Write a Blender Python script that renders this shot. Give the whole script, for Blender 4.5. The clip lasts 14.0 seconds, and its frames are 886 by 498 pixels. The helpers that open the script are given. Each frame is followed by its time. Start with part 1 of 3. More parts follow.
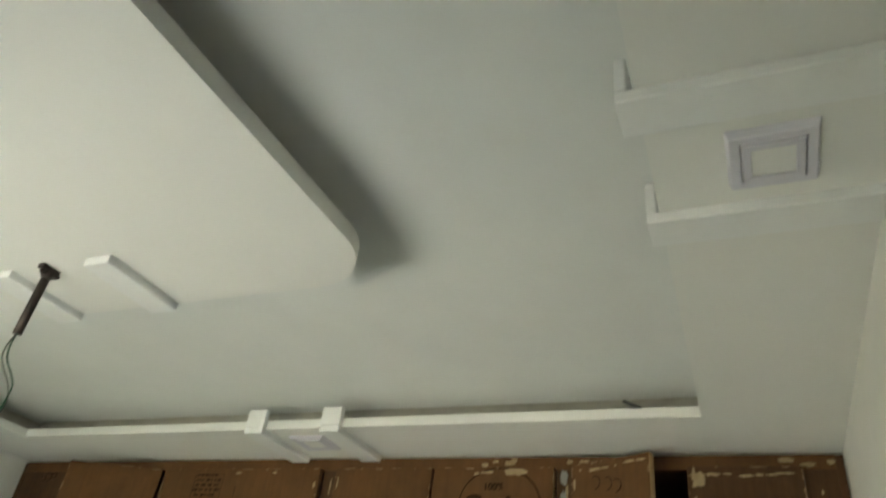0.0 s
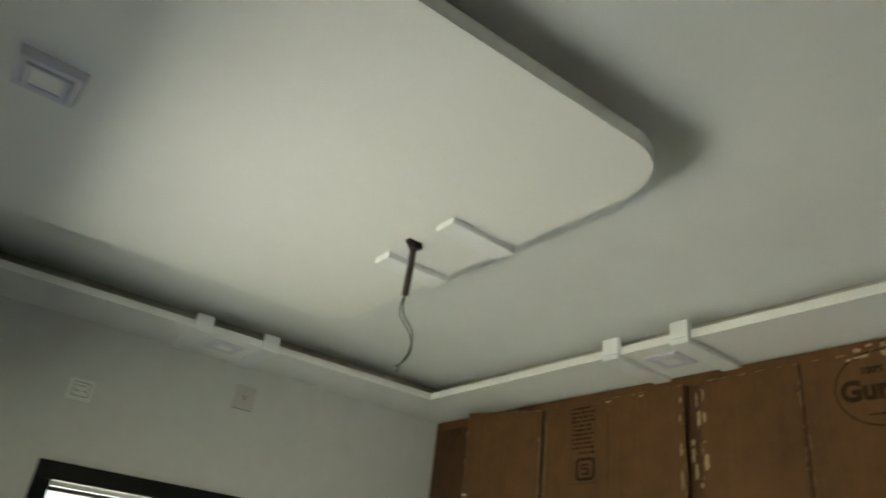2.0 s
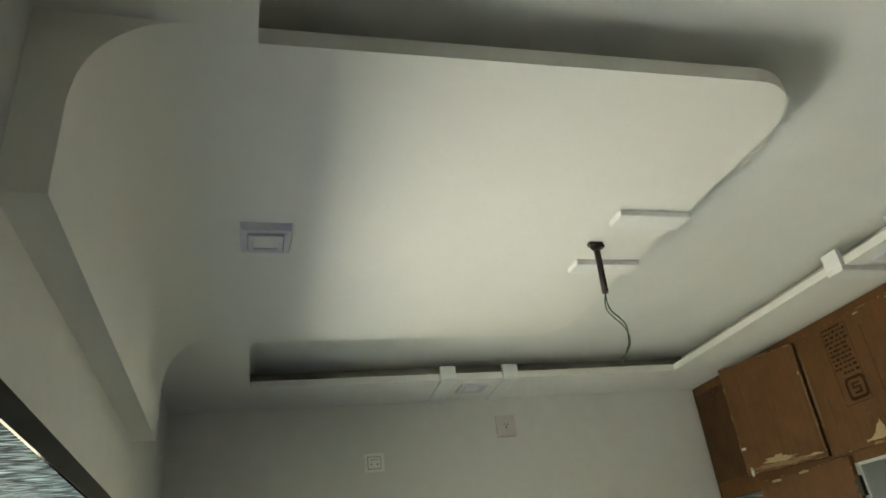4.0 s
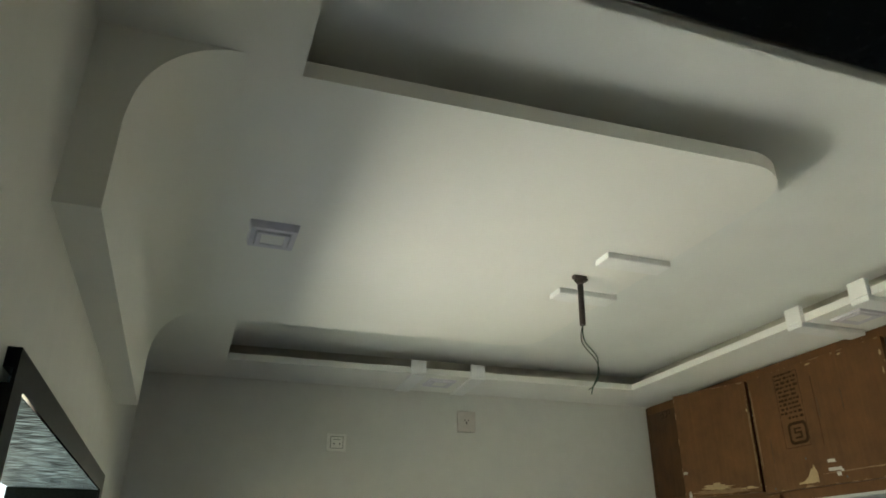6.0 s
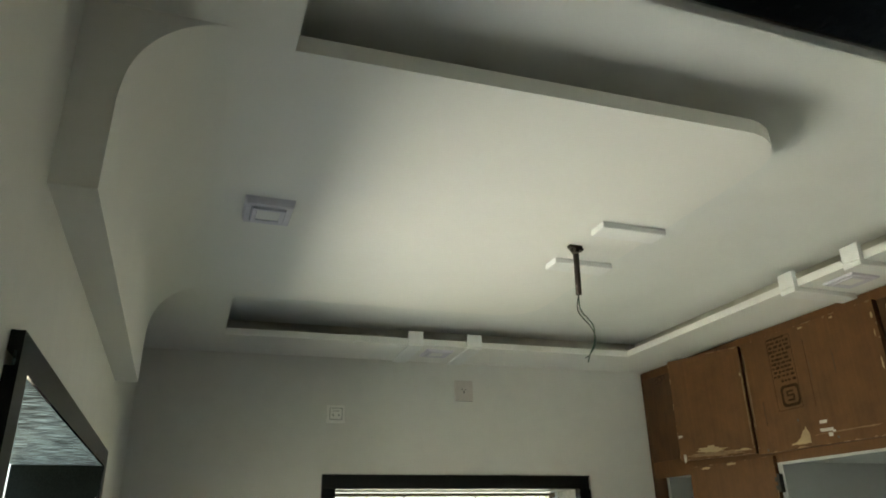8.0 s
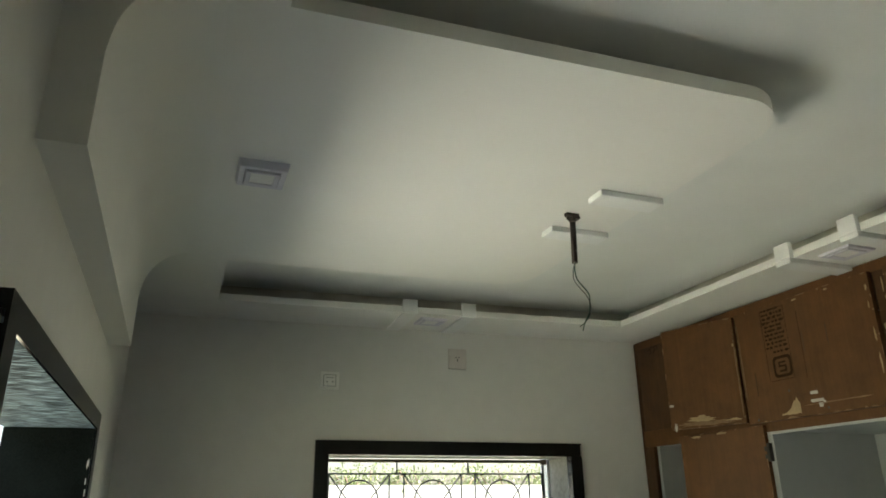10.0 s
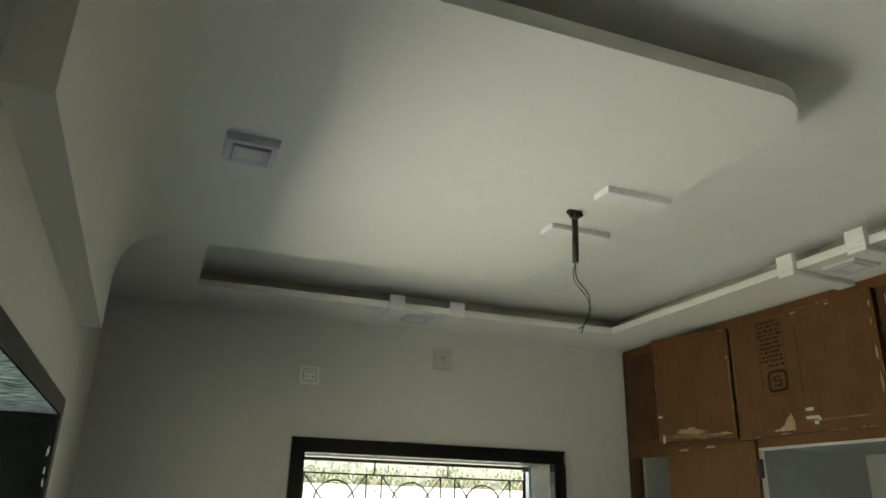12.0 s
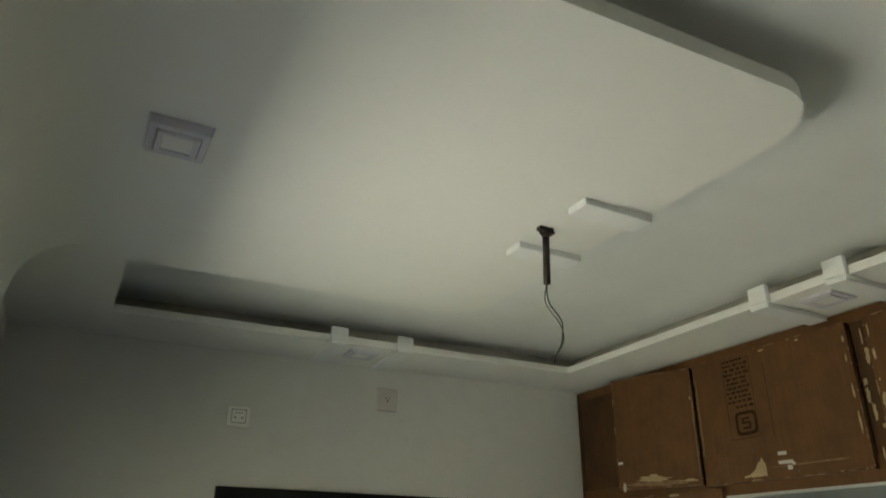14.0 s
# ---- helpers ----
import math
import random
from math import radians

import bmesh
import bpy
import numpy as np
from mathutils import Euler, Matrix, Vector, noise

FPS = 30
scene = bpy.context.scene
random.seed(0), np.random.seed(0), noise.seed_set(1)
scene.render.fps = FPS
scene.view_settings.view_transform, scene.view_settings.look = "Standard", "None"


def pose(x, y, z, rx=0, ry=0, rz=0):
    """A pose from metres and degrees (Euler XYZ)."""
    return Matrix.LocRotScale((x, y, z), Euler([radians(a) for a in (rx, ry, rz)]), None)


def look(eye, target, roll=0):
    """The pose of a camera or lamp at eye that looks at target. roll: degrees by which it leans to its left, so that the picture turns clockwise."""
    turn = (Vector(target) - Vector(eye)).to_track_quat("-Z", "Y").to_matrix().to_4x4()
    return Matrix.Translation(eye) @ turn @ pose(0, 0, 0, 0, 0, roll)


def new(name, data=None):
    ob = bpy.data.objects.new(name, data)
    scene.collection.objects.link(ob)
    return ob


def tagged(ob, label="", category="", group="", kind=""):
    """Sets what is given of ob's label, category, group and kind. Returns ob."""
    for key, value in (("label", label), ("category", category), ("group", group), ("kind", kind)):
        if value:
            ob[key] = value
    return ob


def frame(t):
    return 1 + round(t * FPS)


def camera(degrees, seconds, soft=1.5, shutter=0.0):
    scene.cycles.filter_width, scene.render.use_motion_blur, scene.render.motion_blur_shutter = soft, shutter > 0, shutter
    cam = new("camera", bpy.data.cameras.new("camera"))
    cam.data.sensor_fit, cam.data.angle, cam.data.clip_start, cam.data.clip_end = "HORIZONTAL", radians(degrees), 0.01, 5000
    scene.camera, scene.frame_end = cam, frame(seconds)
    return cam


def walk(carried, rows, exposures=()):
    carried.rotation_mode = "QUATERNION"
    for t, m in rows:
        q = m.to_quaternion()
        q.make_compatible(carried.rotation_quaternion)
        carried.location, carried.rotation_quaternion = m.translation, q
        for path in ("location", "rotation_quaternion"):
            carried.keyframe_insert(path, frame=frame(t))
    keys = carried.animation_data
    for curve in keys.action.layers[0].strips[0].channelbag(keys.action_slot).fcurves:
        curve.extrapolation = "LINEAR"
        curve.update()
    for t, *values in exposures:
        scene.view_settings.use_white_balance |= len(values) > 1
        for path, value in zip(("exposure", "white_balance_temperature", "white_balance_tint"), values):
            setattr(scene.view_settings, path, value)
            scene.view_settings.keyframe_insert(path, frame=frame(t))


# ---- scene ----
cam = camera(64.1, 14.0, soft=1.7, shutter=0.5)
PATH = [
    (0, (1.0, 0.635, 2.026), (2.507, 1.374, 3.114), 7.6),
    (0.5, (1.002, 0.633, 2.011), (2.542, 1.51, 2.938), 6.5),
    (1, (0.991, 0.643, 1.988), (2.422, 1.72, 2.877), 3.9),
    (1.5, (0.97, 0.605, 1.925), (2.228, 1.828, 2.886), 7.2),
    (2, (0.957, 0.54, 1.849), (1.967, 2.004, 2.763), 7.6),
    (2.5, (0.935, 0.511, 1.821), (1.821, 2.053, 2.736), 5.0),
    (3, (0.912, 0.473, 1.818), (1.64, 2.115, 2.697), 1.8),
    (3.5, (0.911, 0.409, 1.83), (1.498, 2.103, 2.717), -2.9),
    (4, (0.897, 0.358, 1.825), (1.419, 2.059, 2.739), -6.7),
    (6.5, (0.791, 0.227, 1.905), (1.403, 1.943, 2.73), 0.9),
    (7, (0.79, 0.225, 1.906), (1.409, 1.94, 2.728), 0.7),
    (7.5, (0.789, 0.23, 1.903), (1.436, 1.946, 2.701), -1.1),
    (8, (0.79, 0.234, 1.9), (1.421, 1.973, 2.659), -1.2),
    (8.5, (0.792, 0.241, 1.893), (1.433, 1.994, 2.612), -1.4),
    (11, (0.793, 0.286, 1.904), (1.47, 2.04, 2.587), 0.3),
    (11.5, (0.798, 0.322, 1.912), (1.486, 2.071, 2.597), 1.0),
    (12, (0.802, 0.365, 1.905), (1.499, 2.109, 2.592), 1.6),
    (12.5, (0.813, 0.42, 1.895), (1.565, 2.104, 2.669), 1.4),
    (13, (0.826, 0.471, 1.905), (1.619, 2.102, 2.748), 0.8),
    (13.5, (0.831, 0.528, 1.911), (1.62, 2.155, 2.768), 1.1),
    (14, (0.854, 0.607, 1.914), (1.687, 2.233, 2.73), 0.8),
]
EXPOSURES = [(0, 3.70, 6470, 4), (1.0, 3.68, 6520, 4), (2.0, 3.40, 6420, 4), (2.5, 3.41, 6480, 4), (4, 3.65, 6580, 4), (6.5, 3.48, 6580, 4), (7.0, 3.78, 6580, 4), (7.5, 3.75, 6580, 4), (8.0, 3.62, 6590, 4), (8.5, 3.36, 6630, 4), (11, 3.27, 6630, 4), (12, 3.19, 6630, 4), (14, 3.14, 6630, 4)]
walk(cam, [(t, look(eye, aim, roll)) for t, eye, aim, roll in PATH], EXPOSURES)

# ---- world, sun, daylight ----
SUN_ELEVATION, SUN_AZIMUTH = 65.5, 86.0
world = bpy.data.worlds.new("sky")
scene.world = world
world.use_nodes = True
wn = world.node_tree.nodes
sky = wn.new("ShaderNodeTexSky")
sky.sky_type, sky.sun_disc, sky.dust_density = "NISHITA", False, 4.0
sky.sun_elevation, sky.sun_rotation = radians(SUN_ELEVATION), radians(SUN_AZIMUTH)
wn["Background"].inputs["Strength"].default_value = 0.06
world.node_tree.links.new(sky.outputs["Color"], wn["Background"].inputs["Color"])

sun_data = bpy.data.lights.new("sun", "SUN")
sun_data.energy, sun_data.angle, sun_data.color = 5.0, radians(0.5), (1.0, 0.985, 0.925)
sun = new("sun", sun_data)
sa, se = radians(SUN_AZIMUTH), radians(SUN_ELEVATION)
sun.matrix_world = look((0, 0, 8), (-math.sin(sa) * math.cos(se), -math.cos(sa) * math.cos(se), 8 - math.sin(se)))


# ---- materials ----


def material(name, colour, rough=0.6, metal=0.0, spread=0.06, grain=40.0, stain=2.5, bump=0.05, bump_scale=120.0, spec=0.5, coat=0.0):
    """A painted or plain surface: two scales of tone, and fine relief."""
    m = bpy.data.materials.new(name)
    m.use_nodes = True
    nt = m.node_tree
    b = nt.nodes["Principled BSDF"]
    b.inputs["Roughness"].default_value = rough
    b.inputs["Metallic"].default_value = metal
    b.inputs["Specular IOR Level"].default_value = spec
    b.inputs["Coat Weight"].default_value = coat
    tc = nt.nodes.new("ShaderNodeTexCoord")
    fine, broad = nt.nodes.new("ShaderNodeTexNoise"), nt.nodes.new("ShaderNodeTexNoise")
    fine.inputs["Scale"].default_value, broad.inputs["Scale"].default_value = grain, stain
    fine.inputs["Detail"].default_value = broad.inputs["Detail"].default_value = 5
    mix = nt.nodes.new("ShaderNodeMath")
    mix.operation = "ADD"
    ramp = nt.nodes.new("ShaderNodeValToRGB")
    lo = [max(0.0, c * (1 - spread)) for c in colour]
    hi = [min(1.0, c * (1 + spread)) for c in colour]
    ramp.color_ramp.elements[0].position, ramp.color_ramp.elements[0].color = 0.35, (*lo, 1)
    ramp.color_ramp.elements[1].position, ramp.color_ramp.elements[1].color = 0.65, (*hi, 1)
    half = nt.nodes.new("ShaderNodeMath")
    half.operation, half.inputs[1].default_value = "MULTIPLY", 0.5
    for n in (fine, broad):
        nt.links.new(tc.outputs["Object"], n.inputs["Vector"])
    nt.links.new(fine.outputs["Fac"], mix.inputs[0])
    nt.links.new(broad.outputs["Fac"], mix.inputs[1])
    nt.links.new(mix.outputs[0], half.inputs[0])
    nt.links.new(half.outputs[0], ramp.inputs["Fac"])
    nt.links.new(ramp.outputs["Color"], b.inputs["Base Color"])
    if bump:
        bt, bp = nt.nodes.new("ShaderNodeTexNoise"), nt.nodes.new("ShaderNodeBump")
        bt.inputs["Scale"].default_value, bt.inputs["Detail"].default_value = bump_scale, 4
        bp.inputs["Strength"].default_value, bp.inputs["Distance"].default_value = bump, 0.01
        nt.links.new(tc.outputs["Object"], bt.inputs["Vector"])
        nt.links.new(bt.outputs["Fac"], bp.inputs["Height"])
        nt.links.new(bp.outputs["Normal"], b.inputs["Normal"])
    return m


def plywood_material(name, dark, light, scale=1.0):
    """Red-brown face veneer with upright grain, blotches and a few dark pores."""
    m = bpy.data.materials.new(name)
    m.use_nodes = True
    nt = m.node_tree
    b = nt.nodes["Principled BSDF"]
    b.inputs["Roughness"].default_value, b.inputs["Specular IOR Level"].default_value = 0.62, 0.22
    tc, mp = nt.nodes.new("ShaderNodeTexCoord"), nt.nodes.new("ShaderNodeMapping")
    info = nt.nodes.new("ShaderNodeObjectInfo")
    shift = nt.nodes.new("ShaderNodeVectorMath")
    shift.operation = "ADD"
    mp.inputs["Scale"].default_value = (30 * scale, 30 * scale, 1.3 * scale)
    grain, blotch = nt.nodes.new("ShaderNodeTexNoise"), nt.nodes.new("ShaderNodeTexNoise")
    grain.inputs["Scale"].default_value, grain.inputs["Detail"].default_value, grain.inputs["Distortion"].default_value = 2.4, 7, 0.5
    blotch.inputs["Scale"].default_value, blotch.inputs["Detail"].default_value, blotch.inputs["Roughness"].default_value = 6.5, 8, 0.68
    ramp, ramp2 = nt.nodes.new("ShaderNodeValToRGB"), nt.nodes.new("ShaderNodeValToRGB")
    ramp.color_ramp.elements[0].position, ramp.color_ramp.elements[0].color = 0.22, (*dark, 1)
    ramp.color_ramp.elements[1].position, ramp.color_ramp.elements[1].color = 0.78, (*light, 1)
    ramp2.color_ramp.elements[0].position, ramp2.color_ramp.elements[0].color = 0.30, (0.70, 0.70, 0.71, 1)
    ramp2.color_ramp.elements[1].position, ramp2.color_ramp.elements[1].color = 0.70, (1.26, 1.16, 1.08, 1)
    mul = nt.nodes.new("ShaderNodeMix")
    mul.data_type, mul.blend_type = "RGBA", "MULTIPLY"
    mul.inputs[0].default_value = 1.0
    nt.links.new(tc.outputs["Object"], shift.inputs[0])
    nt.links.new(info.outputs["Random"], shift.inputs[1])
    nt.links.new(shift.outputs[0], mp.inputs["Vector"])
    nt.links.new(mp.outputs[0], grain.inputs["Vector"])
    nt.links.new(shift.outputs[0], blotch.inputs["Vector"])
    nt.links.new(grain.outputs["Fac"], ramp.inputs["Fac"])
    nt.links.new(blotch.outputs["Fac"], ramp2.inputs["Fac"])
    nt.links.new(ramp.outputs["Color"], mul.inputs[6])
    nt.links.new(ramp2.outputs["Color"], mul.inputs[7])
    nt.links.new(mul.outputs[2], b.inputs["Base Color"])
    bp = nt.nodes.new("ShaderNodeBump")
    bp.inputs["Strength"].default_value, bp.inputs["Distance"].default_value = 0.12, 0.004
    nt.links.new(grain.outputs["Fac"], bp.inputs["Height"])
    nt.links.new(bp.outputs["Normal"], b.inputs["Normal"])
    return m


def granite_material(name, streaked=False):
    """Polished black granite with pale flecks; the streaked kind carries long streaks whose bluish paleness stands for
    reflected sky.
    """
    m = bpy.data.materials.new(name)
    m.use_nodes = True
    nt = m.node_tree
    b = nt.nodes["Principled BSDF"]
    tc, mp = nt.nodes.new("ShaderNodeTexCoord"), nt.nodes.new("ShaderNodeMapping")
    n = nt.nodes.new("ShaderNodeTexNoise")
    ramp = nt.nodes.new("ShaderNodeValToRGB")
    n.inputs["Detail"].default_value = 6
    if streaked:
        mp.inputs["Scale"].default_value = (14, 110, 20)
        n.inputs["Scale"].default_value = 1.5
        # Streaks coloured pale blue to stand in for the sky's sheen on the stone.
        ramp.color_ramp.elements[0].position, ramp.color_ramp.elements[0].color = 0.47, (0.008, 0.013, 0.016, 1)
        ramp.color_ramp.elements[1].position, ramp.color_ramp.elements[1].color = 0.72, (0.38, 0.49, 0.54, 1)
        b.inputs["Roughness"].default_value, b.inputs["Specular IOR Level"].default_value = 0.6, 0.02
    else:
        n.inputs["Scale"].default_value = 260
        ramp.color_ramp.elements[0].position, ramp.color_ramp.elements[0].color = 0.60, (0.011, 0.012, 0.012, 1)
        ramp.color_ramp.elements[1].position, ramp.color_ramp.elements[1].color = 0.80, (0.03, 0.03, 0.03, 1)
        b.inputs["Roughness"].default_value, b.inputs["Specular IOR Level"].default_value = 0.16, 0.16
    nt.links.new(tc.outputs["Object"], mp.inputs["Vector"])
    nt.links.new(mp.outputs[0], n.inputs["Vector"])
    nt.links.new(n.outputs["Fac"], ramp.inputs["Fac"])
    nt.links.new(ramp.outputs["Color"], b.inputs["Base Color"])
    bp = nt.nodes.new("ShaderNodeBump")
    bp.inputs["Strength"].default_value, bp.inputs["Distance"].default_value = (0.35 if streaked else 0.03), 0.003
    nt.links.new(n.outputs["Fac"], bp.inputs["Height"])
    nt.links.new(bp.outputs["Normal"], b.inputs["Normal"])
    return m


CEILING_PAINT = material("white_ceiling_paint", (0.80, 0.80, 0.765), 0.75, spread=0.015, grain=8, stain=1.2, bump=0.025, bump_scale=14)
# Greyer than the ceiling paint: the shade of the channel's slot in its colour.
SHADED_BOARD = material("shade_toned_board", (0.54, 0.52, 0.455), 0.9, spread=0.12, grain=16, stain=3, bump=0.1, bump_scale=40)
# Cooler and darker than CEILING_PAINT: the recess's bluish shade, put into the colour.
UPPER_WHITE = material("shade_cooled_upper_white", (0.765, 0.78, 0.755), 0.8, spread=0.03, grain=7, stain=1.1, bump=0.03, bump_scale=14)
TRIM_PAINT = material("white_strap_paint", (0.82, 0.83, 0.82), 0.6, spread=0.02, grain=30, stain=4, bump=0.04, bump_scale=60)
WALL_PAINT = material("pale_wall_paint", (0.72, 0.72, 0.68), 0.8, spread=0.03, grain=14, stain=1.3, bump=0.04, bump_scale=30)
FLOOR_TILE = material("floor_tile", (0.37, 0.35, 0.315), 0.35, spread=0.06, grain=9, stain=2, bump=0.02)
PLY = plywood_material("red_plywood", (0.109, 0.054, 0.0212), (0.137, 0.0705, 0.0277))
PLY_DARK = plywood_material("dark_plywood", (0.066, 0.034, 0.0145), (0.098, 0.052, 0.023))
PLY_EDGE = material("raw_plywood_edge", (0.42, 0.29, 0.15), 0.7, spread=0.25, grain=60, stain=9, bump=0.2)
WORN = material("worn_plywood_edge", (0.21, 0.135, 0.072), 0.85, spread=0.3, grain=70, stain=14, bump=0.3)
TORN = material("torn_pale_veneer", (0.38, 0.29, 0.165), 0.85, spread=0.18, grain=70, stain=14, bump=0.3)
STREAK = material("dark_grain_streak", (0.082, 0.042, 0.0185), 0.8, spread=0.25, grain=90, stain=14, bump=0)
INK = material("black_stamp_ink", (0.042, 0.024, 0.014), 0.95, spread=0.3, spec=0.05, grain=200, stain=20, bump=0)
LAMINATE = material("pale_grey_laminate", (0.47, 0.49, 0.48), 0.4, spread=0.03, grain=20, stain=3, bump=0.01)
GRANITE = granite_material("black_granite")
STREAKED_GRANITE = granite_material("streaked_black_granite", True)
DULL_GRANITE = material("dull_black_granite", (0.006, 0.008, 0.0075), 0.35, spread=0.5, grain=220, stain=8, bump=0.03, spec=0.02)
VIOLET = material("grey_violet_plastic", (0.64, 0.63, 0.69), 0.35, spread=0.04, bump=0.0)
DIFFUSER = material("white_diffuser", (0.78, 0.78, 0.76), 0.3, spread=0.02, bump=0.0)
PLATE = material("white_plate_plastic", (0.90, 0.90, 0.86), 0.35, spread=0.03, bump=0.0)
PINK_PLATE = material("pinkish_plate_plastic", (0.63, 0.59, 0.55), 0.5, spread=0.06, bump=0.02)
SEAM = material("grey_plate_joint", (0.30, 0.30, 0.28), 0.6, bump=0.0)
DARK_HOLE = material("dark_socket_hole", (0.06, 0.06, 0.055), 0.6, bump=0.0)
IRON = material("dark_painted_iron", (0.035, 0.024, 0.018), 0.5, metal=0.3, spread=0.3, grain=60, stain=12, bump=0.1)
GRILLE_IRON = material("black_grille_iron", (0.03, 0.03, 0.03), 0.5, metal=0.2, spread=0.2)
RUSTY = material("rusty_brown_iron", (0.17, 0.13, 0.08), 0.8, spread=0.3, grain=60, stain=12, bump=0.1)
GREEN_WIRE = material("green_cable_sheath", (0.03, 0.10, 0.06), 0.4, spread=0.1, bump=0)
GREY_WIRE = material("grey_cable_sheath", (0.16, 0.17, 0.15), 0.4, spread=0.1, bump=0)
TAPE = material("white_paper_tape", (0.52, 0.51, 0.48), 0.6, spread=0.08, grain=40, stain=12, bump=0.1)
STEEL = material("dull_steel", (0.05, 0.045, 0.038), 0.75, metal=0.2, spread=0.15, bump=0.05)
CEMENT = material("stained_grey_cement", (0.23, 0.23, 0.225), 0.85, spread=0.28, grain=45, stain=9, bump=0.25, bump_scale=70)
DARK_GROUND = material("dark_ground_light_cut", (0.045, 0.05, 0.025), 0.95, spread=0.4, grain=6, stain=1, bump=0.6, bump_scale=12)
BOUNCE_SLAB = material("pale_bounce_slab", (0.76, 0.73, 0.655), 0.8, spread=0.1, grain=6, stain=0.8, bump=0.2)
EARTH = material("pale_dry_ground", (0.29, 0.26, 0.19), 0.9, spread=0.25, grain=3, stain=0.3, bump=0.4, bump_scale=8)
OUTSIDE_PAINT = material("white_outside_paint", (0.80, 0.80, 0.79), 0.8, spread=0.05, grain=9, stain=1.5)
LEAF = material("green_leaves", (0.12, 0.15, 0.05), 0.55, spread=0.5, grain=8, stain=3, bump=0)
BARK = material("brown_bark", (0.12, 0.08, 0.05), 0.9, spread=0.3, grain=20, stain=5, bump=0.5, bump_scale=30)

# ---- mesh helpers ----


def box(bm, x0, x1, y0, y1, z0, z1, bevel=0.0):
    vs = [bm.verts.new((x, y, z)) for z in (z0, z1) for y in (y0, y1) for x in (x0, x1)]
    fs = [bm.faces.new([vs[i] for i in q]) for q in ((0, 2, 3, 1), (4, 5, 7, 6), (0, 1, 5, 4), (2, 6, 7, 3), (0, 4, 6, 2), (1, 3, 7, 5))]
    if bevel:
        edges = list({e for f in fs for e in f.edges})
        bmesh.ops.bevel(bm, geom=edges, offset=bevel, segments=2, profile=0.5, affect="EDGES")
    return bm


def boxes(*rows, bevel=0.0):
    bm = bmesh.new()
    for r in rows:
        box(bm, *r, bevel=bevel)
    return bm


def prism(bm, outline, axis, lo, hi):
    """An outline in the plane across an axis, drawn out from lo to hi along it."""
    def at(p, h):
        return {"x": (h, p[0], p[1]), "y": (p[0], h, p[1]), "z": (p[0], p[1], h)}[axis]
    a, b = [bm.verts.new(at(p, lo)) for p in outline], [bm.verts.new(at(p, hi)) for p in outline]
    bm.faces.new(a), bm.faces.new(b[::-1])
    for i in range(len(a)):
        j = (i + 1) % len(a)
        bm.faces.new((a[j], a[i], b[i], b[j]))
    bmesh.ops.recalc_face_normals(bm, faces=bm.faces[:])
    return bm


def arc(cx, cy, r, a0, a1, n=12):
    return [(cx + r * math.cos(radians(a0 + (a1 - a0) * i / n)), cy + r * math.sin(radians(a0 + (a1 - a0) * i / n))) for i in range(n + 1)]


def tube(bm, points, radius, sides=8):
    """A round bar along a line of points."""
    pts = [Vector(p) for p in points]
    rings = []
    for i, p in enumerate(pts):
        way = (pts[min(i + 1, len(pts) - 1)] - pts[max(i - 1, 0)]).normalized()
        side = way.cross(Vector((0.31, 0.93, 0.17))).normalized()
        up = way.cross(side)
        rings.append([bm.verts.new(p + radius * (math.cos(k * math.tau / sides) * side + math.sin(k * math.tau / sides) * up)) for k in range(sides)])
    for a, b in zip(rings, rings[1:]):
        for k in range(sides):
            f = bm.faces.new((a[k], a[(k + 1) % sides], b[(k + 1) % sides], b[k]))
            f.smooth = True
    bm.faces.new(rings[0][::-1]), bm.faces.new(rings[-1])
    return bm


def part(name, bm, mat, parent=None, label=""):
    me = bpy.data.meshes.new(name)
    bmesh.ops.recalc_face_normals(bm, faces=bm.faces[:])
    bm.to_mesh(me)
    bm.free()
    me.materials.append(mat)
    ob = new(name, me)
    ob.parent = parent
    return tagged(ob, label)


def holder(name, place=(0, 0, 0)):
    ob = new(name)
    ob.empty_display_size = 0.05
    ob.location = place
    return ob


def soften(ob, width, segments=2, angle=35):
    mod = ob.modifiers.new("bevel", "BEVEL")
    mod.width, mod.segments, mod.limit_method, mod.angle_limit = width, segments, "ANGLE", radians(angle)
    return ob


# ---- plan of the room ----
X0, X1 = 0.57, 3.62          # side wall with the cove, wall behind the wardrobe
Y0, Y1 = 0.42, 3.405         # door wall, window wall where it meets the wardrobe
SKEW = -math.atan(0.045)     # the window wall stands slightly askew
YN = 3.55                    # a line inside the window wall, for what runs up to it
ZB, ZL, ZP, ZU = 2.70, 2.728, 2.735, 2.812   # band underside, top of its lip, upper ceiling
FRONT = 3.02                 # wardrobe doors
CX0, CX1, CY0, CY1 = 0.90, 2.77, 0.742, 3.105   # channel
PX1, PY0, PY1, PR = 2.008, 1.250, 2.645, 0.14   # hanging panel, at its rounded end
PL0, PL1 = 1.276, 2.677      # the same, at its cove end
WIN = (1.376, 2.676, 2.174)   # window frame's outer sides and head
SIDE = (1.225, 2.565, 2.155) # side window frame's outer sides and head
DOOR = (0.60, 1.62, 2.10)    # doorway clear opening



def askew(ob):
    """Turns a thing of the window wall about the wall's end at the wardrobe."""
    pivot = Matrix.Translation((FRONT + 0.02, Y1, 0))
    ob.matrix_basis = pivot @ Matrix.Rotation(SKEW, 4, "Z") @ pivot.inverted() @ ob.matrix_basis
    return ob


def channel_north(x):
    """The channel's edge along the window wall, which runs askew like the wall."""
    return CY1 + 0.048 * (CX1 - x)


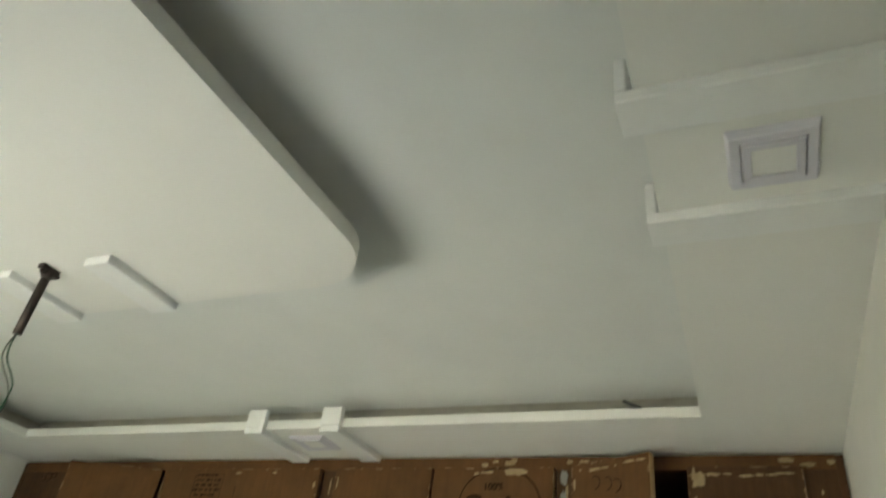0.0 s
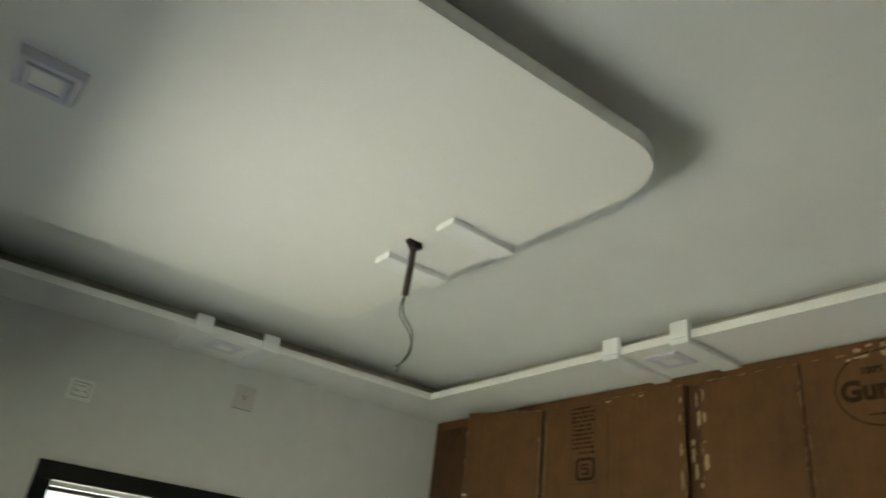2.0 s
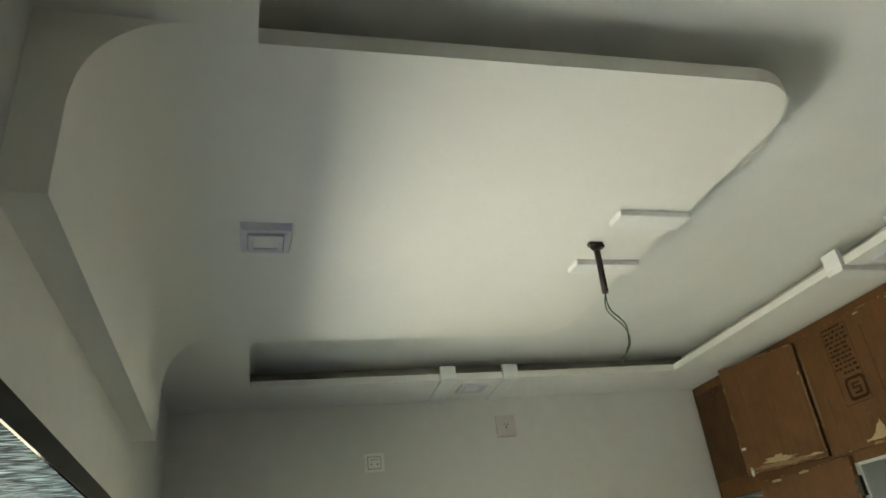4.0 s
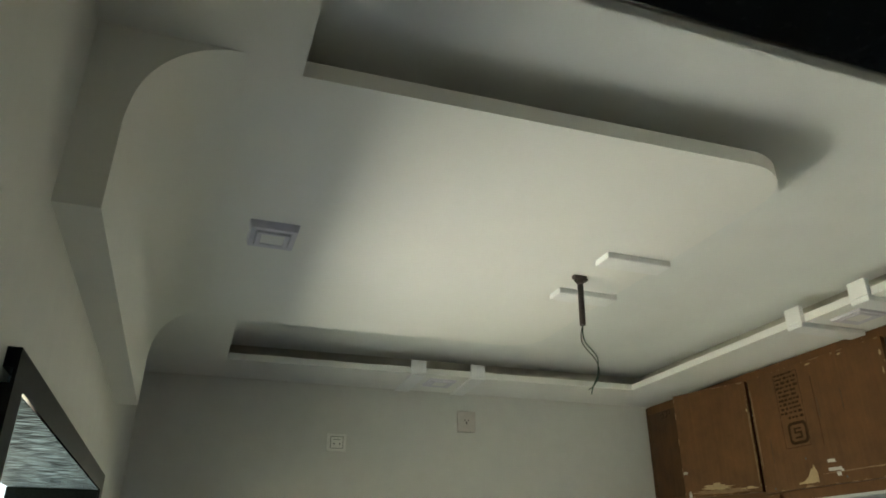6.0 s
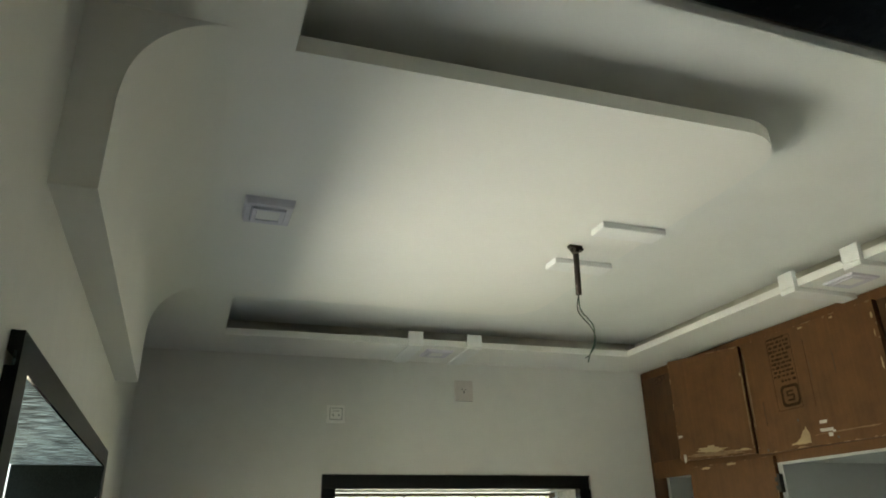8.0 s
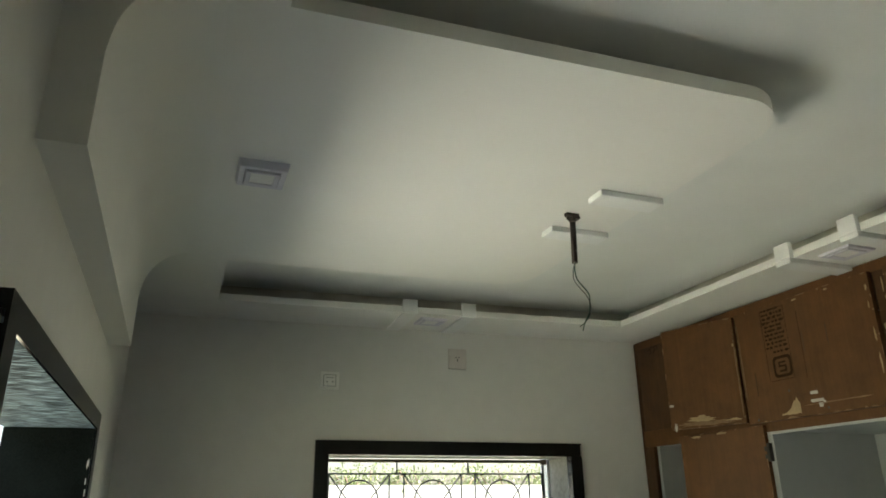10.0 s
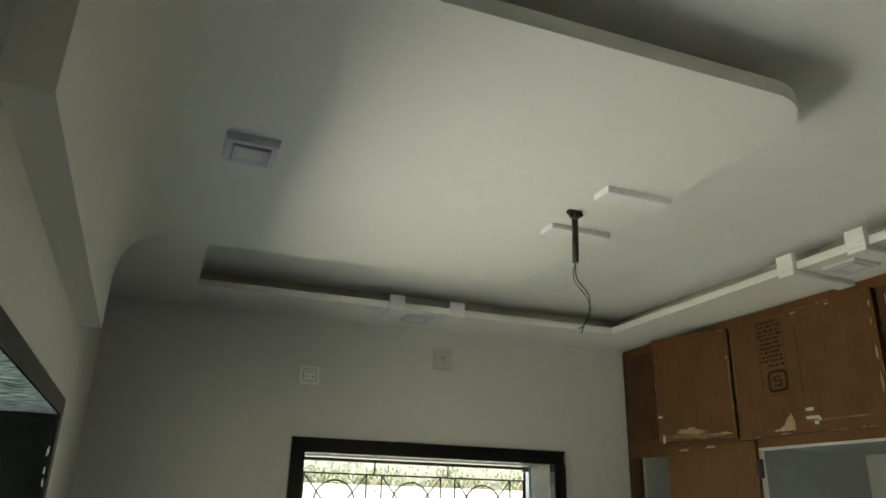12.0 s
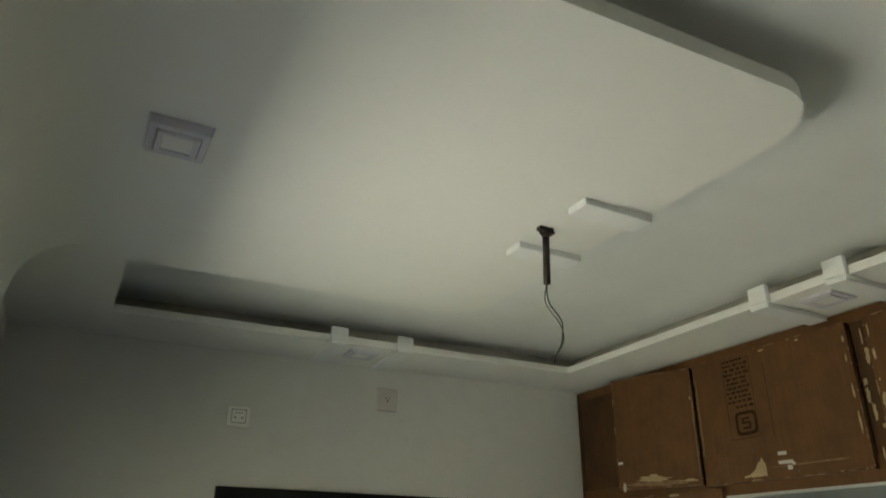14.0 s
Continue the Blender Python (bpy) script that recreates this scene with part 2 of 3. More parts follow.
# ---- shell ----
floor = part("floor", boxes((X0 - 0.25, X1 + 0.23, -2.2, Y1 + 0.25, -0.12, 0.0)), FLOOR_TILE)
tagged(floor, "plain pale tiled floor of the room", "floor", kind="structure")

upper = part("ceiling", boxes((X0 - 0.25, X1 + 0.23, Y0 - 0.25, Y1 + 0.25, ZU, 3.0)), UPPER_WHITE)
tagged(upper, "white painted upper ceiling above the recess", "ceiling", kind="structure")

wx0, wx1, wz = WIN[0] + 0.06, WIN[1] - 0.06, WIN[2] - 0.062
wall = part("wall_north", boxes((X0 - 0.1, wx0 - 0.02, Y1, Y1 + 0.23, 0, ZU), (wx1 + 0.02, X1, Y1, Y1 + 0.23, 0, ZU),
                               (wx0 - 0.02, wx1 + 0.02, Y1, Y1 + 0.23, wz + 0.02, ZU), (wx0 - 0.02, wx1 + 0.02, Y1, Y1 + 0.23, 0, 0.9)), WALL_PAINT)
tagged(askew(wall), "pale grey painted wall with the window", "wall", kind="structure")
sy0, sy1, sz = SIDE[0] + 0.06, SIDE[1] - 0.06, SIDE[2] - 0.045
wall = part("wall_west", boxes((X0 - 0.215, X0, Y0 - 0.23, sy0 - 0.02, 0, ZU), (X0 - 0.215, X0, sy1 + 0.02, Y1 + 0.33, 0, ZU),
                              (X0 - 0.215, X0, sy0 - 0.02, sy1 + 0.02, sz + 0.02, ZU), (X0 - 0.215, X0, sy0 - 0.02, sy1 + 0.02, 0, 0.88)), WALL_PAINT)
tagged(wall, "pale grey painted side wall below the cove", "wall", kind="structure")
wall = part("wall_south", boxes((X0, DOOR[0] - 0.02, Y0 - 0.23, Y0, 0, ZU), (DOOR[1] + 0.02, X1, Y0 - 0.23, Y0, 0, ZU),
                               (DOOR[0] - 0.02, DOOR[1] + 0.02, Y0 - 0.23, Y0 - 0.005, DOOR[2] + 0.041, ZU), (DOOR[0] - 0.02, DOOR[1] + 0.02, Y0 - 0.005, Y0, DOOR[2] + 0.001, ZU)), WALL_PAINT)
tagged(wall, "pale painted wall with the doorway", "wall", kind="structure")
wall = part("wall_east", boxes((X1, X1 + 0.23, Y0 - 0.23, Y1 + 0.23, 0, ZU)), WALL_PAINT)
tagged(wall, "pale painted wall behind the wardrobe", "wall", kind="structure")
# the passage behind the doorway, closed round
wall = part("wall_passage", boxes((X0 - 0.23, X0, -2.2, Y0 - 0.23, 0, 2.9), (2.3, 2.5, -2.2, Y0 - 0.23, 0, 2.9), (X0, 2.3, -2.2, -2.0, 0, 2.9)), WALL_PAINT)
tagged(wall, "plain painted walls of the passage", "wall", kind="structure")
lid = part("ceiling_passage", boxes((X0 - 0.23, 2.5, -2.2, Y0 - 0.25, 2.9, 3.0)), CEILING_PAINT)
tagged(lid, "plain white ceiling of the passage", "ceiling", kind="structure")

# ---- false ceiling: one sheet with a channel cut round the panel ----


def false_ceiling_sheet():
    bm = bmesh.new()
    outer = [(X0, Y0), (FRONT + 0.14, Y0), (FRONT + 0.14, YN), (X0, YN), (X0, 2.62), (0.80, 2.62), (0.80, 1.245), (X0, 1.245)]
    hole = [(CX0, CY0 - 0.040), (CX1, CY0), (CX1, CY1), (CX0, channel_north(CX0)), (CX0, PL1)]
    hole += arc(PX1 - PR, PY1 - PR, PR, 90, 0) + arc(PX1 - PR, PY0 + PR, PR, 0, -90) + [(CX0, PL0)]
    edges = []
    for loop in (outer, hole):
        vs = [bm.verts.new((x, y, ZB)) for x, y in loop]
        edges += [bm.edges.new((vs[i], vs[(i + 1) % len(vs)])) for i in range(len(vs))]
    bmesh.ops.triangle_fill(bm, use_beauty=True, use_dissolve=False, edges=edges, normal=(0, 0, -1))
    made = bmesh.ops.extrude_face_region(bm, geom=bm.faces[:])
    for v in made["geom"]:
        if isinstance(v, bmesh.types.BMVert):
            on_panel = CX0 - 0.001 < v.co.x < PX1 + 0.001 and PY0 - 0.001 < v.co.y < PL1 + 0.001
            v.co.z = ZP if on_panel else ZL
    return bm


sheet = part("ceiling_false", false_ceiling_sheet(), CEILING_PAINT)
tagged(sheet, "white false ceiling with a round-cornered hanging panel and recessed channel", "ceiling", kind="structure")
# set-back fixing above the lips
SLOT, SLOT_E, SLOT_N = 0.15, 0.150, 0.17
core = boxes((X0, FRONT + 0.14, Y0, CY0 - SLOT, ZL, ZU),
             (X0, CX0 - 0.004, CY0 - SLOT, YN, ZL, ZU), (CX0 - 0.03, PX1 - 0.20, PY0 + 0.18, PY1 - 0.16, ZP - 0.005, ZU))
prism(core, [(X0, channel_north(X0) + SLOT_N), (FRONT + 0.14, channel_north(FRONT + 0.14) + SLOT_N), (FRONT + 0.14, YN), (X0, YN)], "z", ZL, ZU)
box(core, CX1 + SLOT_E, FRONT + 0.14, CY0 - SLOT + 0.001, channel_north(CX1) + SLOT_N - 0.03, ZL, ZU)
tagged(part("ceiling_channel_back", core, SHADED_BOARD), "inner sides of the ceiling channel, greyed to read as shade", "ceiling", kind="structure")

# the panel runs on into a cove that bends down the side wall
cove = bmesh.new()
prism(cove, [(X0, 2.372), (0.635, 2.372), (0.637, 2.53)] + arc(0.80, 2.54, 0.16, 180, 90, 14)[1:] + [(0.80, ZL), (X0, ZL)], "y", 1.245, 2.62)
cove = part("ceiling_cove", cove, CEILING_PAINT)
tagged(cove, "white plaster cove bending from the ceiling panel down the wall", "cove", kind="structure")
for f in cove.data.polygons:
    f.use_smooth = True
cove.data.set_sharp_from_angle(angle=radians(30))

# ---- straps ----
SW, ST = 0.068, 0.02
CYS = CY0 - 0.019          # the channel edge where the doorway straps wrap it


def strap(name, rows, label):
    ob = part(name, boxes(*rows, bevel=0.003), TRIM_PAINT)
    return tagged(ob, label, "ceiling trim", "raised straps of the ceiling", "structure")


for x in (1.677, 1.952):
    yn = channel_north(x + SW / 2)
    ob = strap("trim_strap_north", [(-SW / 2, SW / 2, -0.012, 0.34, ZB - 0.008, ZB - 0.0005), (-SW / 2, SW / 2, -0.012, -0.0005, ZB - 0.0005, ZL + 0.030)],
               "white strap wrapped over the ceiling band by the window wall")
    ob.matrix_basis = Matrix.Translation((x + SW / 2, yn, 0)) @ Matrix.Rotation(SKEW, 4, "Z")
for x in (1.645, 1.908):
    strap("trim_strap_south", [(x, x + SW, Y0 + 0.002, CYS + ST, ZB - ST, ZB - 0.0005), (x, x + SW, CYS + 0.004, CYS + ST, ZB - 0.0005, ZL + 0.030)],
          "white strap wrapped over the ceiling band by the doorway")
for y in (1.757, 2.030):
    strap("trim_strap_east", [(CX1 - ST, FRONT + 0.02, y, y + SW, ZB - ST, ZB - 0.0005), (CX1 - ST, CX1 - 0.0005, y, y + SW, ZB - 0.0005, ZL + 0.030)],
          "white strap wrapped over the ceiling band by the wardrobe")
PT = 0.019
for y in (1.747, 2.026):
    strap("trim_strap_panel", [(1.808, PX1 + 0.002, y, y + SW, ZB - PT, ZB - 0.0005), (PX1 + 0.0005, PX1 + 0.002, y, y + SW, ZB - 0.0005, ZL + 0.008)],
          "short white strap wrapped over the edge of the hanging panel")

# ---- ceiling lights ----


def square_light(x, y, deep=0.5, size=0.128):
    lamp = holder("ceiling_light", (x, y, ZB))
    h = size / 2

    def ring(bm, a, za, b, zb, c, zc):
        loops = [[bm.verts.new((sx * s, sy * s, z)) for sx, sy in ((-1, -1), (1, -1), (1, 1), (-1, 1))] for s, z in ((a, za), (b, zb), (c, zc), (c, za))]
        for p, q in zip(loops, loops[1:]):
            for k in range(4):
                bm.faces.new((p[k], p[(k + 1) % 4], q[(k + 1) % 4], q[k]))
        return bm
    rim = part("rim", ring(bmesh.new(), h, 0, h * 0.93, -0.026 * deep, h * 0.70, -0.026 * deep), VIOLET, lamp, "grey-violet square plastic rim")
    soften(rim, 0.002)
    soften(part("inner_rim", ring(bmesh.new(), h * 0.70, -0.004, h * 0.66, -0.033 * deep, h * 0.47, -0.030 * deep), VIOLET, lamp, "paler stepped inner rim"), 0.0015)
    part("diffuser", boxes((-h * 0.47, h * 0.47, -h * 0.47, h * 0.47, -0.027 * deep, -0.001)), DIFFUSER, lamp, "white square diffuser, switched off")
    return tagged(lamp, "square grey-violet surface light, off, on the white ceiling", "ceiling light", "square ceiling lights")


square_light(0.930, 1.934, 0.8, 0.124)
square_light(1.812, 0.563, 0.5, 0.116)
square_light(1.850, 3.275, 0.3)
square_light(2.895, 1.925, 0.3)

# ---- fan rod with hook and loose wires ----
rod = holder("fan_rod", (1.824, 1.931, ZB))
bracket = boxes((-0.022, 0.020, -0.009, 0.009, -0.010, 0.002), (-0.006, 0.022, -0.011, 0.011, -0.016, -0.009), bevel=0.002)
tube(bracket, [(-0.012, 0, -0.008), (-0.016, 0, -0.016), (-0.010, 0, -0.021), (0.004, 0, -0.021)], 0.004)
part("hook", bracket, IRON, rod, "black iron ceiling hook")
tube_bm = bmesh.new()
tube(tube_bm, [(0, 0, -0.010), (0, 0, -0.024)], 0.0105, 14)
tube(tube_bm, [(0, 0, -0.028), (-0.001, 0.001, -0.090), (-0.002, 0.002, -0.152)], 0.0088, 14)
part("pipe", tube_bm, IRON, rod, "dark brown iron pipe")
for label, mat, side in (("green cable", GREEN_WIRE, 1), ("grey cable", GREY_WIRE, -1)):
    wire = [(-0.002, 0.002, -0.150), (-0.008 + 0.003 * side, 0, -0.180), (-0.004 + 0.006 * side, 0, -0.205), (0.014 + 0.008 * side, 0, -0.226),
            (0.030 + 0.005 * side, 0, -0.245), (0.036 - 0.001 * side, 0, -0.272), (0.032 - 0.002 * side, 0, -0.300), (0.014, 0, -0.328), (0.002 + 0.004 * side, 0, -0.345 - 0.006 * side)]
    fine = []
    for i in range(len(wire) - 1):
        p0, p1, p2, p3 = (Vector(wire[max(0, min(len(wire) - 1, i + k))]) for k in (-1, 0, 1, 2))
        for s in range(5):
            u = s / 5
            fine.append(0.5 * ((2 * p1) + (p2 - p0) * u + (2 * p0 - 5 * p1 + 4 * p2 - p3) * u * u + (3 * p1 - p0 - 3 * p2 + p3) * u ** 3))
    part("cable", tube(bmesh.new(), fine + [Vector(wire[-1])], 0.0017, 6), mat, rod, label)
tagged(rod, "dark iron fan pipe with loose cables hanging from the ceiling hook", "fan rod")

end = part("cable_end", tube(bmesh.new(), [(CX1 + 0.060, 0.880, ZL + 0.004), (CX1 + 0.020, 0.890, ZL + 0.007), (CX1 + 0.008, 0.910, ZL + 0.012), (CX1 + 0.004, 0.930, ZL + 0.022)], 0.005), DARK_HOLE)
tagged(end, "short black cable end poking over the ceiling lip", "cable")

# ---- granite frames ----


def frame_parts(owner, rows, mat=GRANITE):
    for name, row in rows:
        part(name, boxes(row, bevel=0.002), mat, owner)


window = holder("window_1", ((WIN[0] + WIN[1]) / 2, Y1, 0.9))


def local(row, origin):
    return (row[0] - origin[0], row[1] - origin[0], row[2] - origin[1], row[3] - origin[1], row[4] - origin[2], row[5] - origin[2])


wo = tuple(window.location)
frame_parts(window, [("frame_head", local((WIN[0], WIN[1], Y1 - 0.022, Y1 + 0.03, wz, WIN[2]), wo)),
                     ("frame_jamb", local((WIN[0], wx0, Y1 - 0.022, Y1 + 0.03, 0.90, wz), wo)),
                     ("frame_jamb", local((wx1, WIN[1], Y1 - 0.022, Y1 + 0.03, 0.90, wz), wo)),
                     ("window_sill", local((WIN[0], WIN[1], Y1 - 0.05, Y1 + 0.22, 0.86, 0.90), wo))])
part("paint_streak", boxes(local((WIN[1] - 0.007, WIN[1] - 0.003, Y1 - 0.0232, Y1 - 0.0215, WIN[2] - 0.062, WIN[2] - 0.008), wo)), TAPE, window, "thin white paint streak")
for row in ((wx1 + 0.001, wx1 + 0.0195, Y1 + 0.031, Y1 + 0.228, 0.90, wz), (wx0 - 0.0195, wx0 - 0.001, Y1 + 0.031, Y1 + 0.228, 0.90, wz),
            (wx0 - 0.0195, wx1 + 0.0195, Y1 + 0.031, Y1 + 0.228, wz + 0.001, wz + 0.0195)):
    part("reveal_lining", boxes(local(row, wo), bevel=0.001), CEMENT, window, "stained grey cement reveal")
tagged(askew(window), "window in a black granite frame with an iron grille", "window", kind="structure")

side = holder("window_2", (X0, (SIDE[0] + SIDE[1]) / 2, 0.88))
so = tuple(side.location)
F0, F1 = X0 - 0.004, X0 + 0.017
FM = F1 - 0.005             # polished face plate in front of the linings
for name, face, back in (("frame_head", (FM, F1, SIDE[0], SIDE[1], sz, SIDE[2]), (F0, FM, SIDE[0], SIDE[1], sz + 0.019, SIDE[2])),
                         ("frame_jamb", (FM, F1, SIDE[0], sy0, 0.88, sz), (F0, FM, SIDE[0], sy0 - 0.019, 0.88, sz)),
                         ("frame_jamb", (FM, F1, sy1, SIDE[1], 0.88, sz), (F0, FM, sy1 + 0.019, SIDE[1], 0.88, sz))):
    part(name, boxes(local(face, so), local(back, so)), GRANITE, side)
frame_parts(side, [("window_sill", local((X0 - 0.215, X0 + 0.03, SIDE[0], SIDE[1], 0.84, 0.88), so))])
frame_parts(side, [("jamb_lining", local((X0 - 0.215, FM - 0.0005, sy1, sy1 + 0.0185, 0.88, sz), so)),
                   ("jamb_lining", local((X0 - 0.215, FM - 0.0005, sy0 - 0.0185, sy0, 0.88, sz), so))], DULL_GRANITE)
frame_parts(side, [("head_lining", local((X0 - 0.215, FM - 0.0005, sy0 - 0.0185, sy1 + 0.0185, sz + 0.0005, sz + 0.0185), so))], STREAKED_GRANITE)
rng = random.Random(64)
for k in range(11):
    fy = rng.choice((2.10, 2.22, 2.36, 2.44, 2.48)) + rng.uniform(-0.05, 0.02)
    bm = boxes((-0.0008, 0.0006, -rng.uniform(0.001, 0.006), 0.001, -rng.uniform(0.0005, 0.003), 0.001))
    fleck = part("paint_fleck", bm, TAPE, side, "small white paint fleck")
    fleck.location = (F1 - so[0], fy - so[1], sz + rng.uniform(0.001, 0.012) - so[2])
for k in range(4):
    bm = boxes((-0.0012, 0.0008, -0.0006, 0.0006, -rng.uniform(0.004, 0.02), 0.002))
    fleck = part("paint_fleck", bm, TAPE, side, "small white paint fleck")
    fleck.location = (F1 - 0.008 - rng.uniform(0, 0.006) - so[0], sy1 - so[1], 1.98 + rng.uniform(-0.05, 0.05) - so[2])
tagged(side, "side window opening lined with black granite", "window", kind="structure")

doorway = holder("door_1", ((DOOR[0] + DOOR[1]) / 2, Y0, 0))
do = tuple(doorway.location)
frame_parts(doorway, [("frame_head", local((DOOR[0] - 0.02, DOOR[1] + 0.02, Y0 - 0.25, Y0 - 0.006, DOOR[2], DOOR[2] + 0.04), do)),
                      ("frame_jamb", local((DOOR[0] - 0.02, DOOR[0], Y0 - 0.25, Y0 + 0.006, 0, DOOR[2]), do)),
                      ("frame_jamb", local((DOOR[1], DOOR[1] + 0.02, Y0 - 0.25, Y0 + 0.006, 0, DOOR[2]), do))])
tagged(doorway, "open doorway framed in polished black granite", "doorway", kind="structure")

# ---- window grille ----
grille = holder("window_grille", ((wx0 + wx1) / 2, Y1 + 0.205, 0.9))
gx0, gx1, gz = wx0 - (wx0 + wx1) / 2, 0.542, 2.100 - 0.9


def bar(name, pts, r=0.0040, mat=GRILLE_IRON):
    part(name, tube(bmesh.new(), pts, r, 6), mat, grille)


bar("rail", [(gx0, 0, gz), (gx1, 0, gz)], 0.008, RUSTY)
bar("rail", [(gx0, 0, gz - 0.060), (gx1, 0, gz - 0.060)], 0.0042)
bar("rail", [(gx0, 0, 0.05), (gx1, 0, 0.05)], 0.008)
pitch = 0.362
for i in range(-1, 4):
    gx = gx0 + 0.002 + i * pitch
    if gx0 <= gx <= gx1 - 0.06:
        bar("upright", [(gx, 0, gz - 0.060), (gx, 0, gz)], 0.004)
    for off in (-0.036, 0.036):
        if gx0 <= gx + off <= gx1:
            bar("upright", [(gx + off, 0, 0.05), (gx + off, 0, gz - 0.060)])
    mid = gx + pitch / 2
    if gx0 < mid and mid + 0.1 < gx1:
        zc = gz - 0.180
        bar("ring", [(mid + 0.092 * math.cos(k * math.tau / 28), 0, zc + 0.092 * math.sin(k * math.tau / 28)) for k in range(29)])
        for sgn in (-1, 1):
            bar("brace", [(mid + sgn * (pitch / 2 - 0.035), 0.004, gz - 0.060), (mid - sgn * 0.07, 0.004, gz - 0.33)], 0.0034)
bar("upright", [(gx1, 0, 0.05), (gx1, 0, gz)], 0.006)
part("end_plate", boxes((gx1 - 0.012, gx1 + 0.020, -0.008, 0.008, gz - 0.016, gz + 0.010), bevel=0.002), RUSTY, grille, "rusty end plate of the top rail")
tagged(askew(grille), "black iron window grille with rings and braces", "window grille")

# ---- wall plates ----


def plate(x, z, w, h, mat, label, holes, framed=True, proud=0.0):
    ob = holder("socket_plate", (x + w / 2, Y1 - proud, z + h / 2))
    part("cover", boxes((-w / 2, w / 2, -0.010, 0, -h / 2, h / 2), bevel=0.003), mat, ob)
    if framed:
        part("seam", boxes((-w * 0.33, w * 0.33, -0.0106, -0.009, -h * 0.33, h * 0.33)), SEAM, ob, "dark joint round the insert")
        part("insert", boxes((-w * 0.30, w * 0.30, -0.012, -0.009, -h * 0.30, h * 0.30), bevel=0.0012), mat, ob)
        part("switch_line", boxes((-w * 0.19, w * 0.19, -0.0126, -0.0115, h * 0.14, h * 0.17)), SEAM, ob, "thin grey line over the sockets")
    else:
        # Dark filler stands for the shade in the gap behind the plate.
        part("gap_shade", boxes((-w * 0.46, w * 0.49, -0.0005, 0.004, -h * 0.50, h * 0.46)), DARK_HOLE, ob, "dark filler for the shade behind the loose plate")
    for hx, hz in holes:
        bm = bmesh.new()
        bmesh.ops.create_cone(bm, cap_ends=True, segments=14, radius1=0.0032, radius2=0.0032, depth=0.002,
                              matrix=Matrix.Translation((hx * w, -0.0125 if framed else -0.0100, hz * h)) @ Matrix.Rotation(radians(90), 4, "X"))
        part("socket_hole", bm, DARK_HOLE, ob)
    return tagged(askew(ob), label, "socket plate")


plate(1.384, 2.397, 0.088, 0.081, PLATE, "white square socket plate on the pale wall", [(-0.15, -0.08), (0.15, -0.08)])
plate(1.998, 2.516, 0.092, 0.098, PINK_PLATE, "pinkish unfinished socket plate high on the wall", [(-0.09, 0.06), (0.09, 0.06), (0.0, -0.03), (0.0, -0.10)], False, 0.004)

# ---- wardrobe ----
LZ0, LZ1 = 2.195, 2.655      # loft doors
wardrobe = holder("wardrobe", (FRONT + 0.3, (Y0 + Y1) / 2, 0))
ow = tuple(wardrobe.location)


def wbox(name, mat, row, label="", bevel=0.001):
    return part(name, boxes(local(row, ow), bevel=bevel), mat, wardrobe, label)


BF = FRONT + 0.020           # front of the carcass frame
BK = X1 - 0.003
wbox("side_panel", PLY_DARK, (BF, BK, Y1 - 0.022, Y1 - 0.003, 0, 2.69), "dark plywood side")
wbox("side_panel", PLY_DARK, (BF, BK, Y0 + 0.003, Y0 + 0.022, 0, 2.69), "dark plywood side")
wbox("back_panel", LAMINATE, (BK - 0.012, BK, Y0 + 0.022, Y1 - 0.022, 0, 2.16), "pale grey laminated back")
# Loft back kept dark so the gap beside the ajar door looks shaded.
wbox("loft_back", PLY_DARK, (BK - 0.012, BK, Y0 + 0.022, Y1 - 0.022, 2.18, 2.668), "plywood back of the loft, darkened to read as shade")
wbox("top_panel", PLY_DARK, (BF + 0.02, BK - 0.012, Y0 + 0.022, Y1 - 0.022, 2.668, 2.69))
wbox("loft_floor", PLY_DARK, (BF + 0.02, BK - 0.012, Y0 + 0.022, Y1 - 0.022, 2.164, 2.180))
wbox("shelf_underside", LAMINATE, (BF + 0.02, BK - 0.012, Y0 + 0.022, Y1 - 0.022, 2.160, 2.1635), "pale grey laminated board")
wbox("top_rail", PLY, (BF, BF + 0.02, Y0 + 0.022, Y1 - 0.022, 2.652, 2.692), "plywood rail under the ceiling")
wbox("middle_rail", PLY, (BF, BF + 0.02, Y0 + 0.022, Y1 - 0.022, 2.158, 2.236), "plywood rail below the loft doors")
wbox("rail_edge", LAMINATE, (BF - 0.004, BF + 0.02, 0.48, 2.56, 2.148, 2.158), "pale edge strip")
for y0, y1 in ((3.13, 3.378), (1.908, 1.962), (1.125, 1.172), (0.442, 0.520)):
    wbox("stile", PLY_DARK, (BF, BF + 0.02, y0, y1, 2.236, 2.652), "dark plywood stile")
wbox("stile", PLY_DARK, (BF, BF + 0.02, 3.320, 3.380, 0, 2.158), "plywood stile")
wbox("stile", LAMINATE, (BF, BF + 0.02, 2.538, 2.572, 0, 2.158), "pale grey laminated stile")
for y in (3.302, 2.545, 1.55, 0.80):
    wbox("partition", LAMINATE, (BF + 0.021, BK - 0.012, y, y + 0.018, 0, 2.160), "pale grey laminated partition")
for y in (2.63, 1.93, 1.15):
    wbox("loft_partition", PLY_DARK, (BF + 0.021, BK - 0.012, y, y + 0.018, 2.180, 2.668))
wbox("plinth", PLY_DARK, (BF + 0.03, BF + 0.05, Y0 + 0.022, Y1 - 0.022, 0, 0.09))


